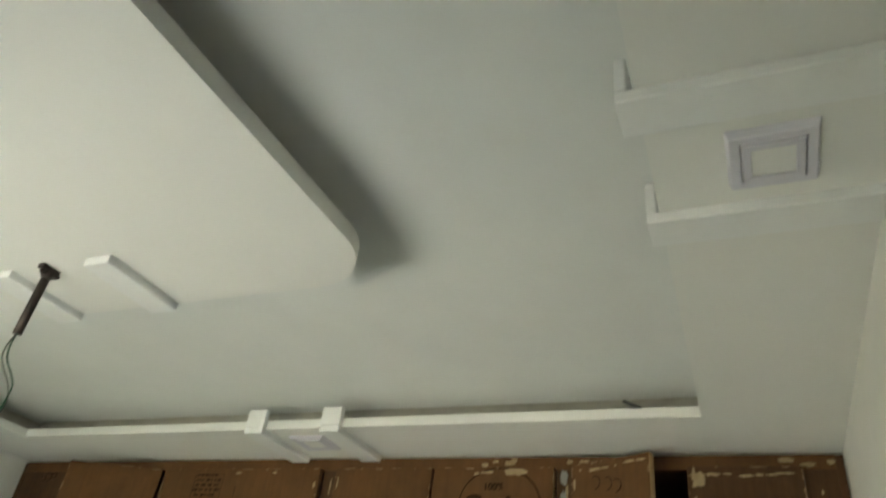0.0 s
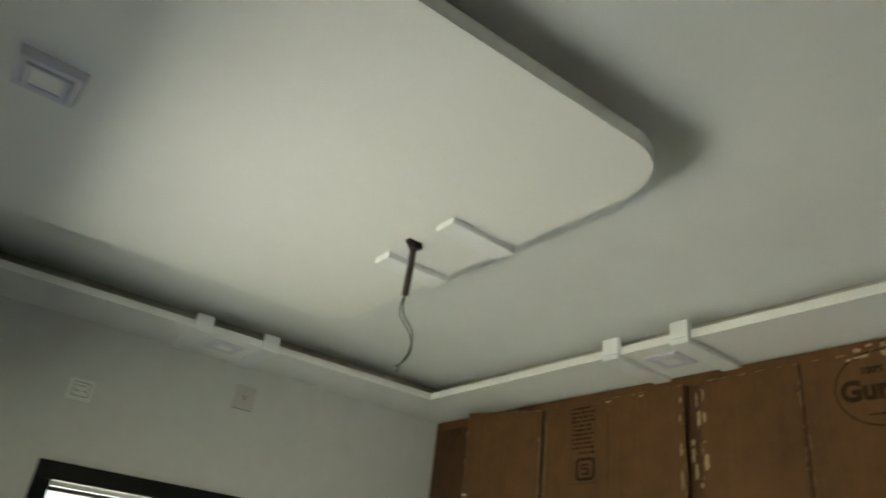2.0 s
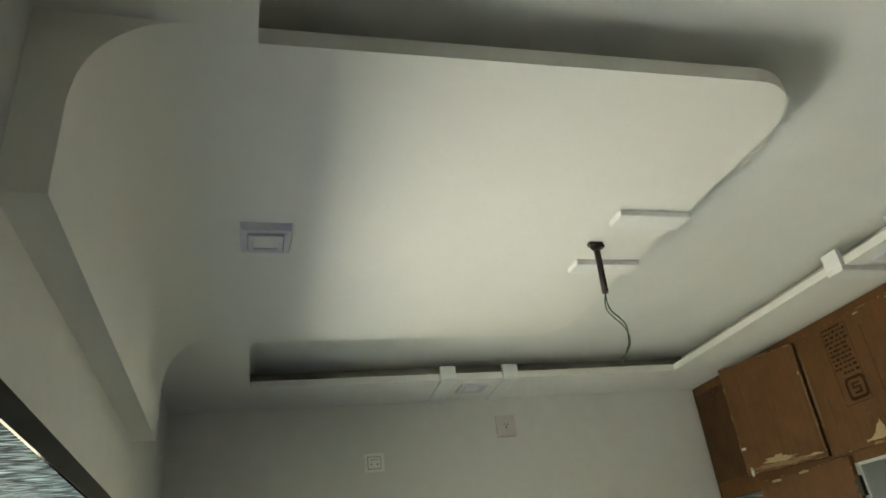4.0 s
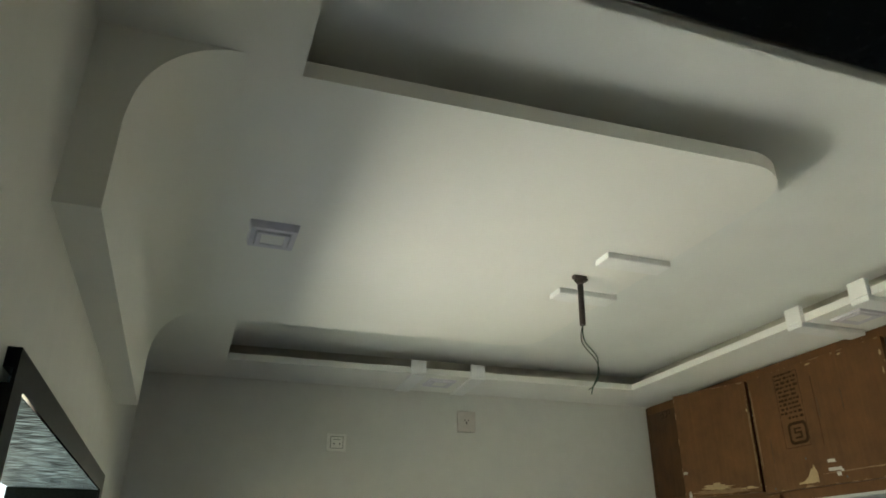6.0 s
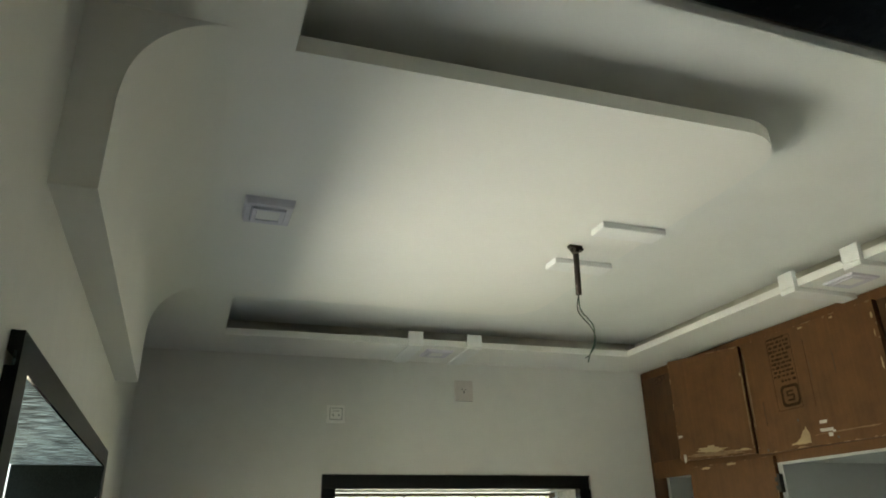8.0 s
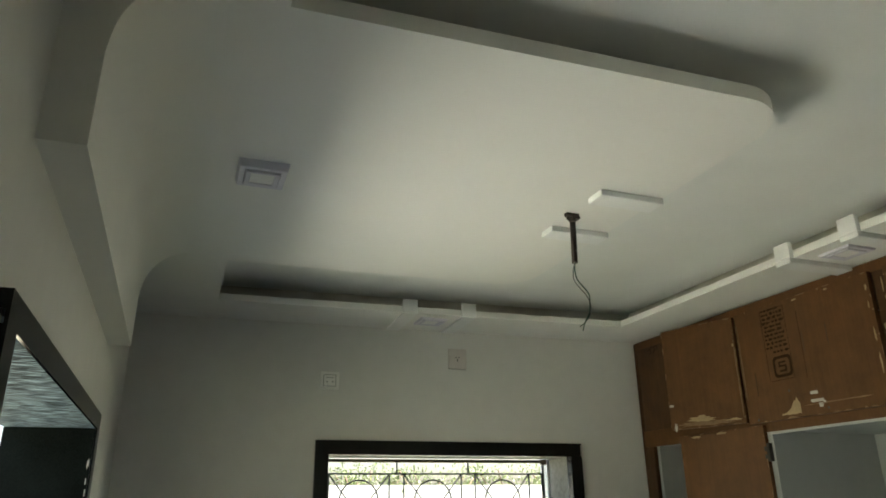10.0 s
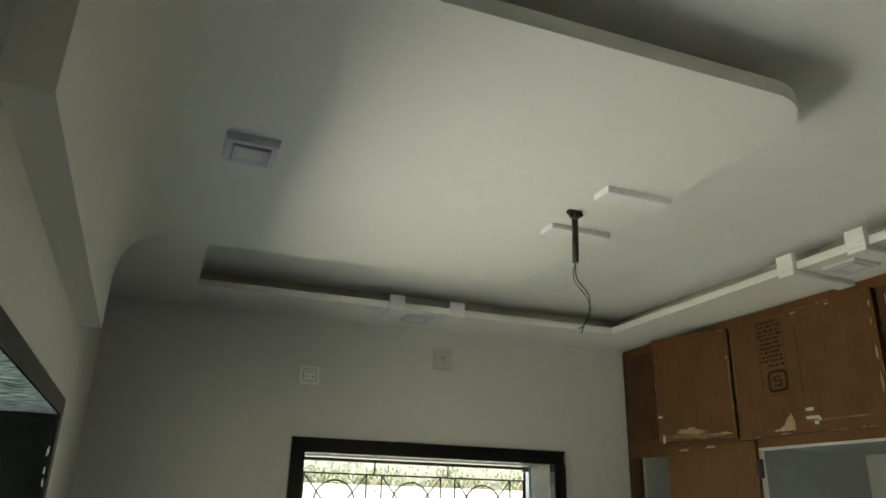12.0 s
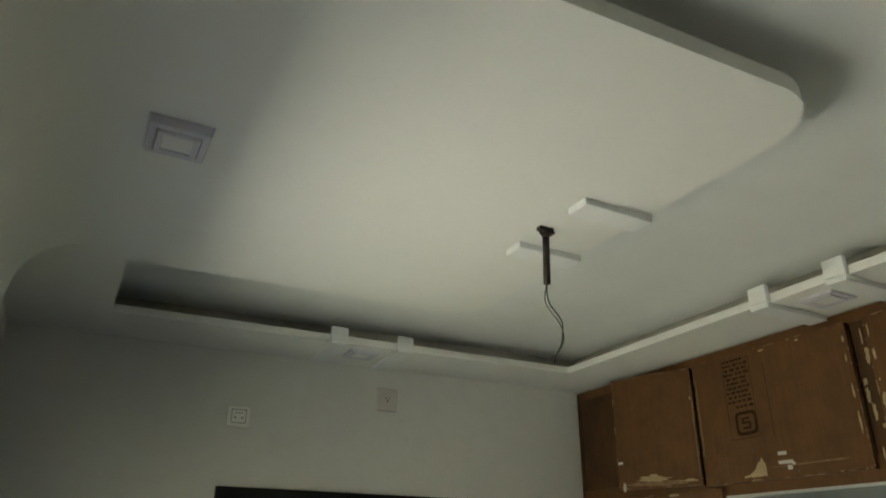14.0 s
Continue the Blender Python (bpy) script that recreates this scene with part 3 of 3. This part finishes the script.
def patch(parent, name, mat, y, z, w, h, seed, label="", ragged=0.45, spike=0.0):
    """A torn scrap lying on a door's face, with an uneven outline."""
    rng = random.Random(seed)
    n = 34
    pts = []
    for i in range(n):
        a = i * math.tau / n
        k = 1 - ragged * rng.random()
        pts.append((y + 0.5 * w * k * math.copysign(abs(math.cos(a)) ** 0.7, math.cos(a)), z + 0.5 * h * k * math.copysign(abs(math.sin(a)) ** 0.7, math.sin(a)) + spike * max(0, math.sin(a)) ** 9))
    return part(name, prism(bmesh.new(), pts, "x", -0.0012, 0.0004), mat, parent, label)


def torn_wedge(parent, y, z, w, h, seed, label):
    """A torn wedge of veneer: straight below, jagged and rising to one point."""
    rng = random.Random(seed)
    top = []
    for i in range(15):
        u = i / 14
        rise = 0.55 + 0.45 * u / 0.15 if u < 0.15 else ((1 - u) / 0.85) ** 1.9
        top.append((y + w * (u - 0.5), z + h * max(0.06, rise * rng.uniform(0.7, 1.0))))
    low = [(y + w * (0.5 - i / 8), z - rng.uniform(0, 0.006)) for i in range(9)]
    return part("torn_veneer", prism(bmesh.new(), top + low, "x", -0.0012, 0.0004), TORN, parent, label)


def tape_scrap(parent, y, z, w, h, turn, seed):
    """A short torn-off length of paper tape."""
    rng = random.Random(seed)
    c, s = math.cos(radians(turn)), math.sin(radians(turn))
    loop = [(-0.5, -0.5), (0.0, -0.5), (0.5, -0.5), (0.46, -0.15), (0.52, 0.2), (0.47, 0.5), (0.0, 0.5), (-0.5, 0.5), (-0.46, 0.1)]
    loop = [((p + rng.uniform(-0.03, 0.03)) * w, (q + rng.uniform(-0.05, 0.05)) * h) for p, q in loop]
    pts = [(y + c * p - s * q, z + s * p + c * q) for p, q in loop]
    return part("paper_tape", prism(bmesh.new(), pts, "x", -0.0012, 0.0004), TAPE, parent, "scrap of white paper tape")


def loft_door(y_left, y_right, z0, z1, swing=0.0, hinge="right", mat=PLY):
    w = y_left - y_right
    lo, hi = (0.0, w) if hinge == "right" else (-w, 0.0)
    d = part("loft_door", boxes((0, 0.0185, lo, hi, 0, z1 - z0), bevel=0.0012), mat, wardrobe, "stained red-brown plywood loft door")
    worn_edges(d, lo, hi, z1 - z0, int(y_left * 1000))
    d.matrix_basis = Matrix.Translation((-ow[0], -ow[1], -ow[2])) @ pose(FRONT, y_right if hinge == "right" else y_left, z0, 0, 0, swing)
    return d


def worn_edges(door, lo, hi, height, seed):
    """Short rubbed stretches all along a door's border."""
    rng = random.Random(seed)
    bm = bmesh.new()
    for side in range(4):
        span = (hi - lo) if side < 2 else height
        s = rng.uniform(0, 0.03)
        while s < span - 0.03:
            run, t = rng.choice((0.006, 0.012, 0.03, 0.05)) * rng.uniform(0.6, 1.2), rng.uniform(0.003, 0.009)
            e = min(s + run, span - 0.004)
            n = 5
            inner = [(s + (e - s) * (i / n), t * (0.25 + 0.75 * rng.random()) * (1 if 0 < i < n else 0.3)) for i in range(n + 1)]
            flat = [(s, -0.0002), *inner, (e, -0.0002)]
            turn = {0: lambda p: (lo + p[0], p[1]), 1: lambda p: (lo + p[0], height - p[1]), 2: lambda p: (lo + p[1], p[0]), 3: lambda p: (hi - p[1], p[0])}[side]
            prism(bm, [turn(p) for p in flat], "x", -0.0008, 0.0004)
            s = e + rng.uniform(0.008, 0.09)
    tagged(part("worn_edge", bm, WORN, door), "rubbed paler edge", kind="stuff")


def scrap_row(door, seed, y0, y1, z, n, size):
    rng = random.Random(seed)
    for i in range(n):
        y = y0 + (y1 - y0) * (i + 0.5 * rng.random() + 0.25) / n
        patch(door, "torn_veneer", TORN, y, z + rng.uniform(-0.004, 0.004), size * rng.uniform(0.3, 1.9), size * rng.uniform(0.12, 0.55), seed * 31 + i, "pale torn veneer", 0.6)


def scrap_column(door, seed, y, z0, z1, n, size):
    rng = random.Random(seed)
    z = z0
    for i in range(n):
        h = rng.choice((0.012, 0.03, 0.06, 0.09)) * rng.uniform(0.7, 1.3)
        patch(door, "torn_veneer", TORN, y + rng.uniform(-0.003, 0.003), z + h / 2, size * rng.uniform(0.15, 0.42), h, seed * 17 + i, "pale torn veneer", 0.7)
        z += h + rng.uniform(0.005, 0.07)
        if z > z1:
            break


def ink_bars(door, y0, y1, z0, z1, lines, seed):
    """Unreadable printed lines as plain bars."""
    rng = random.Random(seed)
    step = (z1 - z0) / lines
    for k in range(lines):
        z, y = z1 - (k + 0.5) * step, y1 - rng.uniform(0, 0.01)
        bm = bmesh.new()
        end = y0 + rng.uniform(0, 0.30) * (y1 - y0)
        while y > end:
            top, low = [], []
            for _ in range(rng.randint(2, 5)):
                h, run = step * rng.uniform(0.16, 0.42), rng.uniform(0.003, 0.007)
                top += [(y, z + h), (y - run, z + h * rng.uniform(0.6, 1.0))]
                low += [(y, z - h * rng.uniform(0.5, 0.9)), (y - run, z - h * 0.8)]
                y -= run
            prism(bm, top + low[::-1], "x", -0.0006, 0.0002)
            y -= rng.uniform(0.003, 0.009)
        part("printed_line", bm, INK, door, "dark printed line, unreadable")


def ink_frame(door, y0, y1, z0, z1, t):
    part("stamp_frame", boxes((-0.0006, 0.0002, y0, y1, z0, z0 + t), (-0.0006, 0.0002, y0, y1, z1 - t, z1),
                              (-0.0006, 0.0002, y0, y0 + t, z0 + t, z1 - t), (-0.0006, 0.0002, y1 - t, y1, z0 + t, z1 - t)), INK, door, "thin printed frame")


def grade_mark(door, y, z, s):
    """A rounded square mark with a bent line inside."""
    bm = bmesh.new()
    loop = []
    for cy, cz, a in ((1, 1, 0), (-1, 1, 90), (-1, -1, 180), (1, -1, 270)):
        loop += [(cy * 0.62 + 0.38 * math.cos(radians(a + k * 22.5)), cz * 0.52 + 0.38 * math.sin(radians(a + k * 22.5))) for k in range(5)]
    outer = [(y + s * p, z + s * q) for p, q in loop]
    inner = [(y + s * 0.76 * p, z + s * 0.74 * q) for p, q in loop]
    vo, vi = [bm.verts.new((-0.0007, *p)) for p in outer], [bm.verts.new((-0.0007, *p)) for p in inner]
    for i in range(len(vo)):
        j = (i + 1) % len(vo)
        bm.faces.new((vo[i], vo[j], vi[j], vi[i]))
    stroke = ((0.40, 0.42), (-0.34, 0.42), (-0.34, 0.28), (0.24, 0.28), (0.24, 0.10), (-0.40, 0.10), (-0.40, -0.45), (0.36, -0.45), (0.36, -0.30), (-0.24, -0.30), (-0.24, -0.04), (0.40, -0.04))
    inner_bm = prism(bmesh.new(), [(y + s * p, z + s * q) for p, q in stroke], "x", -0.0007, 0.0002)
    part("stamp_stroke", inner_bm, INK, door, "black bent stroke of the grade mark")
    part("stamp_mark", bm, INK, door, "black printed grade mark")


def lettering(door, text, y, z, size):
    cu = bpy.data.curves.new("lettering", "FONT")
    cu.body, cu.size, cu.align_x, cu.align_y, cu.extrude, cu.offset = text, size, "CENTER", "CENTER", 0.0004, size * 0.045
    tmp = new("lettering_source", cu)
    bpy.context.view_layer.update()
    me = bpy.data.meshes.new_from_object(tmp.evaluated_get(bpy.context.evaluated_depsgraph_get()))
    bpy.data.objects.remove(tmp)
    me.materials.clear()
    me.materials.append(INK)
    ob = new("lettering", me)
    ob.parent = door
    ob.matrix_basis = Matrix.Translation((-0.0006, y, z)) @ Matrix(((0, 0, -1, 0), (-1, 0, 0, 0), (0, 1, 0, 0), (0, 0, 0, 1)))
    tagged(ob, "black stamped lettering")


H = LZ1 - LZ0
# first door, ajar, hinged beside the second
d = loft_door(3.005, 2.645, LZ0 + 0.008, LZ1, 19.0)
w = 0.36
patch(d, "torn_veneer", TORN, 0.20, 0.032, 0.19, 0.022, 3, "long pale torn veneer", 0.6, 0.012)
patch(d, "rubbed_strip", WORN, 0.18, 0.016, 0.33, 0.022, 31, "rubbed paler strip along the lower edge", 0.5)
patch(d, "rubbed_strip", WORN, 0.006, 0.22, 0.008, 0.40, 32, "rubbed paler strip along the edge", 0.6)
scrap_row(d, 4, 0.02, 0.09, 0.022, 3, 0.030)
patch(d, "paint_drip", TAPE, 0.335, 0.010, 0.016, 0.040, 5, "white paint drip", 0.4)
patch(d, "paint_drip", TAPE, 0.345, 0.105, 0.030, 0.014, 6, "white paint smear", 0.5)
patch(d, "torn_veneer", TORN, 0.010, 0.33, 0.010, 0.016, 7, "pale chip", 0.5)
# second door, stamped
d = loft_door(2.628, 1.966, LZ0, LZ1)
ink_bars(d, 0.392, 0.512, 0.275, 0.446, 10, 8)
ink_frame(d, 0.390, 0.515, 0.150, 0.440, 0.0016)
grade_mark(d, 0.440, 0.203, 0.047)
ink_bars(d, 0.405, 0.480, 0.255, 0.272, 1, 9)
torn_wedge(d, 0.435, 0.018, 0.095, 0.070, 10, "pale torn veneer with a spike")
for y, z, a, b in ((0.315, 0.082, 0.040, 0.016), (0.305, 0.052, 0.066, 0.016), (0.292, 0.034, 0.020, 0.022), (0.275, 0.044, 0.014, 0.012)):
    tape_scrap(d, y, z, a * 0.9, b * 0.7, 5 - 4000 * (a * b) % 13, int(1000 * y))
scrap_column(d, 12, 0.016, 0.10, 0.43, 5, 0.034)
patch(d, "torn_veneer", TORN, 0.33, 0.445, 0.030, 0.008, 13, "pale chip", 0.5)
patch(d, "torn_veneer", TORN, 0.18, 0.446, 0.022, 0.008, 14, "pale chip", 0.5)
part("seam", boxes((-0.0006, 0.0002, 0.330, 0.332, 0.14, 0.40)), INK, d, "dark scratch along the grain")
for y, z0, z1, t in ((0.322, 0.22, 0.33, 0.005), (0.210, 0.24, 0.33, 0.0035), (0.590, 0.10, 0.21, 0.003)):
    patch(d, "dark_streak", STREAK, y, (z0 + z1) / 2, t * 2, z1 - z0, int(1000 * y), "dark streak along the grain", 0.5)
patch(d, "rubbed_strip", WORN, 0.654, 0.25, 0.010, 0.38, 205, "rubbed paler strip along the edge", 0.5)
patch(d, "rubbed_strip", WORN, 0.20, 0.040, 0.34, 0.007, 206, "rubbed paler line above the lower edge", 0.6)
for y, z in ((0.262, 0.020), (0.430, 0.105), (0.610, 0.012)):
    patch(d, "nail_hole", DARK_HOLE, y, z, 0.009, 0.009, int(900 * y), "small dark nail hole", 0.2)
# third and fourth
d = loft_door(1.905, 1.562, LZ0, LZ1)
scrap_column(d, 15, 0.328, 0.16, 0.44, 5, 0.036)
patch(d, "torn_veneer", TORN, 0.326, 0.19, 0.022, 0.055, 16, "pale torn veneer", 0.5)
tape_scrap(d, 0.24, 0.06, 0.05, 0.018, 6, 62)
d = loft_door(1.555, 1.174, LZ0, LZ1)
gy = 1.337 - 1.174
bm = bmesh.new()
va, vb = ([bm.verts.new((-0.0007, gy + a * math.cos(k * math.tau / 48), 0.352 + b * math.sin(k * math.tau / 48))) for k in range(48)] for a, b in ((0.127, 0.108), (0.1225, 0.1035)))
for k in range(48):
    bm.faces.new((va[k], va[(k + 1) % 48], vb[(k + 1) % 48], vb[k]))
part("stamp_ring", bm, INK, d, "thin black oval stamp outline")
lettering(d, "Gurjan", gy, 0.346, 0.080)
lettering(d, "100%", gy + 0.02, 0.402, 0.028)
ink_bars(d, gy - 0.045, gy + 0.045, 0.272, 0.284, 1, 18)
patch(d, "torn_veneer", TORN, 0.12, 0.446, 0.085, 0.024, 19, "pale torn veneer", 0.4)
scrap_row(d, 20, 0.18, 0.25, 0.444, 3, 0.020)
part("edge", boxes((0.001, 0.0180, -0.0012, -0.0002, 0.002, 0.455)), PLY_EDGE, d, "bare plywood edge")
# fifth, ajar, hinged on the other side
d = loft_door(1.122, 0.860, LZ0, LZ1 + 0.004, -27.0, "left")
scrap_row(d, 21, -0.25, -0.02, 0.445, 6, 0.026)
scrap_column(d, 22, -0.012, 0.10, 0.44, 5, 0.030)
part("edge", boxes((0.0005, 0.0180, -0.2635, -0.2622, 0.002, 0.46)), PLY_EDGE, d, "bare plywood edge")
bar_bm = bmesh.new()
for k, cy in enumerate((-0.085, -0.125, -0.155)):
    tube(bar_bm, [(-0.0005, cy + 0.016 * math.cos(radians(a)), 0.405 - 0.008 * k + 0.018 * math.sin(radians(a))) for a in range(60, 300, 30)], 0.0014, 5)
part("pencil_marks", bar_bm, INK, d, "dark scribbled marks, unreadable")
# Last door: shade beside the ajar one, given as a darker plywood tone.
d = loft_door(0.806, 0.522, LZ0, LZ1, mat=PLY_DARK)
patch(d, "torn_veneer", TORN, 0.255, 0.425, 0.040, 0.050, 91, "broad pale torn veneer", 0.4)
scrap_row(d, 23, 0.02, 0.27, 0.438, 7, 0.034)
scrap_column(d, 24, 0.265, 0.24, 0.43, 5, 0.040)
grade_mark(d, 0.125, 0.155, 0.042)
ink_frame(d, 0.060, 0.190, 0.02, 0.225, 0.0016)
ink_bars(d, 0.085, 0.165, 0.04, 0.10, 3, 25)
# chips on the frame between the doors
for y, n in ((1.935, 26), (1.148, 27), (0.492, 28)):
    rng = random.Random(n)
    for i in range(7):
        c = patch(wardrobe, "torn_veneer", TORN, y + rng.uniform(-0.016, 0.016) - ow[1], 2.25 + 0.056 * i + rng.uniform(-0.02, 0.02), rng.uniform(0.006, 0.018), rng.uniform(0.015, 0.07), n * 9 + i, "pale torn veneer", 0.5)
        c.location.x = BF - ow[0]
rng = random.Random(77)
for y, n in ((1.36, 5), (1.14, 3), (0.50, 4)):
    for i in range(n):
        c = patch(wardrobe, "torn_veneer", TORN, y + rng.uniform(-0.06, 0.06) - ow[1], 2.672 + rng.uniform(-0.01, 0.01), rng.uniform(0.02, 0.05), rng.uniform(0.008, 0.02), 700 + n * 9 + i, "pale torn veneer", 0.5)
        c.location.x = BF - ow[0]
for z, h, n in ((2.55, 0.10, 301), (2.42, 0.13, 302), (2.63, 0.05, 303)):
    c = patch(wardrobe, "plaster_smear", SEAM, 1.149 - ow[1], z, 0.026, h, n, "grey plaster smear on the frame", 0.35)
    c.location.x = BF - 0.001 - ow[0]
# lower doors
ld = part("door", boxes((0, 0.0185, 0, 0.512, 0.10, 2.185), bevel=0.0012), PLY, wardrobe, "red-brown plywood door, slightly ajar")
ld.matrix_basis = Matrix.Translation((-ow[0], -ow[1], -ow[2])) @ pose(FRONT + 0.001, 2.562, 0, 0, 0, 1.0)
worn_edges(ld, 0.0, 0.512, 2.185, 5)
part("hinge", boxes((0.019, 0.027, 0.004, 0.050, 2.06, 2.11), bevel=0.001), STEEL, ld, "dull steel hinge")
part("hinge", boxes((0.001, 0.022, -0.015, -0.001, 2.045, 2.115), (-0.001, 0.0005, -0.013, 0.010, 2.055, 2.072), (-0.001, 0.0005, -0.013, 0.010, 2.085, 2.103), bevel=0.0005), STEEL, ld, "dull steel hinge")
for y, z in ((0.40, 2.172), (0.24, 2.176)):
    patch(ld, "torn_veneer", TORN, y, z, 0.07, 0.012, int(y * 500), "pale torn veneer", 0.5)
scribble = bmesh.new()
for k, (cy, r) in enumerate(((3.27, 0.014), (3.245, 0.020), (3.215, 0.013))):
    tube(scribble, [(BF - 0.0004 - ow[0], cy - ow[1] + r * math.cos(radians(a)), 2.625 + 0.006 * k + r * 0.8 * math.sin(radians(a))) for a in range(20, 320, 30)], 0.002, 5)
part("pencil_marks", scribble, INK, wardrobe, "dark scribbled marks, unreadable")
tagged(wardrobe, "built-in wardrobe of bare stained plywood with loft doors", "wardrobe")

# ---- outside ----
bm = bmesh.new()
prism(bm, [(3000 * math.cos(k * math.tau / 48), 3000 * math.sin(k * math.tau / 48)) for k in range(48)], "z", -1.0, -0.15)
tagged(part("ground", bm, EARTH), "pale dry ground round the house", "ground", kind="structure")
# Pale slab out of view, added to throw sunlight up onto the ceiling.
tagged(part("pavement", boxes((-2.8, X0 - 0.217, -0.2, 3.72, -0.20, -0.13)), BOUNCE_SLAB), "unseen pale slab added to bounce sunlight through the side window", "pavement", kind="structure")
pier = part("wall_outside", boxes((2.605, 2.925, Y1 + 0.232, Y1 + 0.31, -0.15, 2.9)), OUTSIDE_PAINT)
tagged(askew(pier), "white painted pier outside the window", "wall", kind="structure")
# Unseen dark patches, added to limit the daylight bounced in at the windows.
tagged(part("ground_dark", boxes((-3.0, 12.0, Y1 + 0.24, 8.0, -0.22, -0.12), (-12.0, X0 - 0.24, -6.0, -0.2, -0.22, -0.12), (-14.0, -5.2, -0.2, 8.0, -0.22, -0.12)), DARK_GROUND), "unseen dark ground added to cut bounced daylight", "planting bed", kind="structure")


garden = part("wall_garden", boxes((-14.0, 26.0, 15.0, 15.2, -0.15, 2.30)), OUTSIDE_PAINT)
tagged(garden, "white garden wall beyond the window", "wall", kind="structure")


def shrub(x, y, seed):
    """A loose shrub whose leafy top shows over the garden wall."""
    rng = random.Random(seed)
    t = holder("shrub", (x, y, -0.15))
    bm = bmesh.new()
    tube(bm, [(0, 0, 0), (0.03, 0.02, 0.9), (0.0, -0.02, 1.7)], 0.05, 8)
    limbs = []
    for k in range(8):
        a, r = k * math.tau / 8 + rng.uniform(-0.3, 0.3), rng.uniform(0.5, 1.3)
        tip = Vector((math.cos(a) * r, math.sin(a) * 0.3 * r, rng.uniform(2.30, 2.88)))
        tube(bm, [(0, 0, 1.5), (tip.x * 0.5, tip.y * 0.5, 2.1), tip], 0.016, 6)
        limbs.append((Vector((0, 0, 1.7)), tip))
    part("stem", bm, BARK, t, "thin brown stems")
    verts, faces = [], []
    for k in range(1350):
        base, tip = rng.choice(limbs)
        c = base.lerp(tip, rng.uniform(0.55, 1.1)) + Vector((rng.gauss(0, 0.25), rng.gauss(0, 0.15), rng.gauss(0, 0.12)))
        e = Euler((rng.uniform(0, 6), rng.uniform(0, 6), rng.uniform(0, 6))).to_matrix()
        s = rng.uniform(0.025, 0.05)
        i = len(verts)
        verts += [tuple(c + e @ Vector(v)) for v in ((-s, 0, 0), (0, -s * 0.5, 0.01), (s, 0, 0), (0, s * 0.5, 0.01))]
        faces.append((i, i + 1, i + 2, i + 3))
    me = bpy.data.meshes.new("crown")
    me.from_pydata(verts, [], faces)
    me.materials.append(LEAF)
    crown = new("crown", me)
    crown.parent = t
    tagged(crown, "loose crown of small yellow-green leaves")
    return tagged(t, "loose yellow-green shrub rising over the white garden wall", "shrub", "shrubs over the wall")


for k in range(7):
    shrub(1.2 + 1.75 * k, 15.7 + 0.25 * (k % 2), 40 + k)
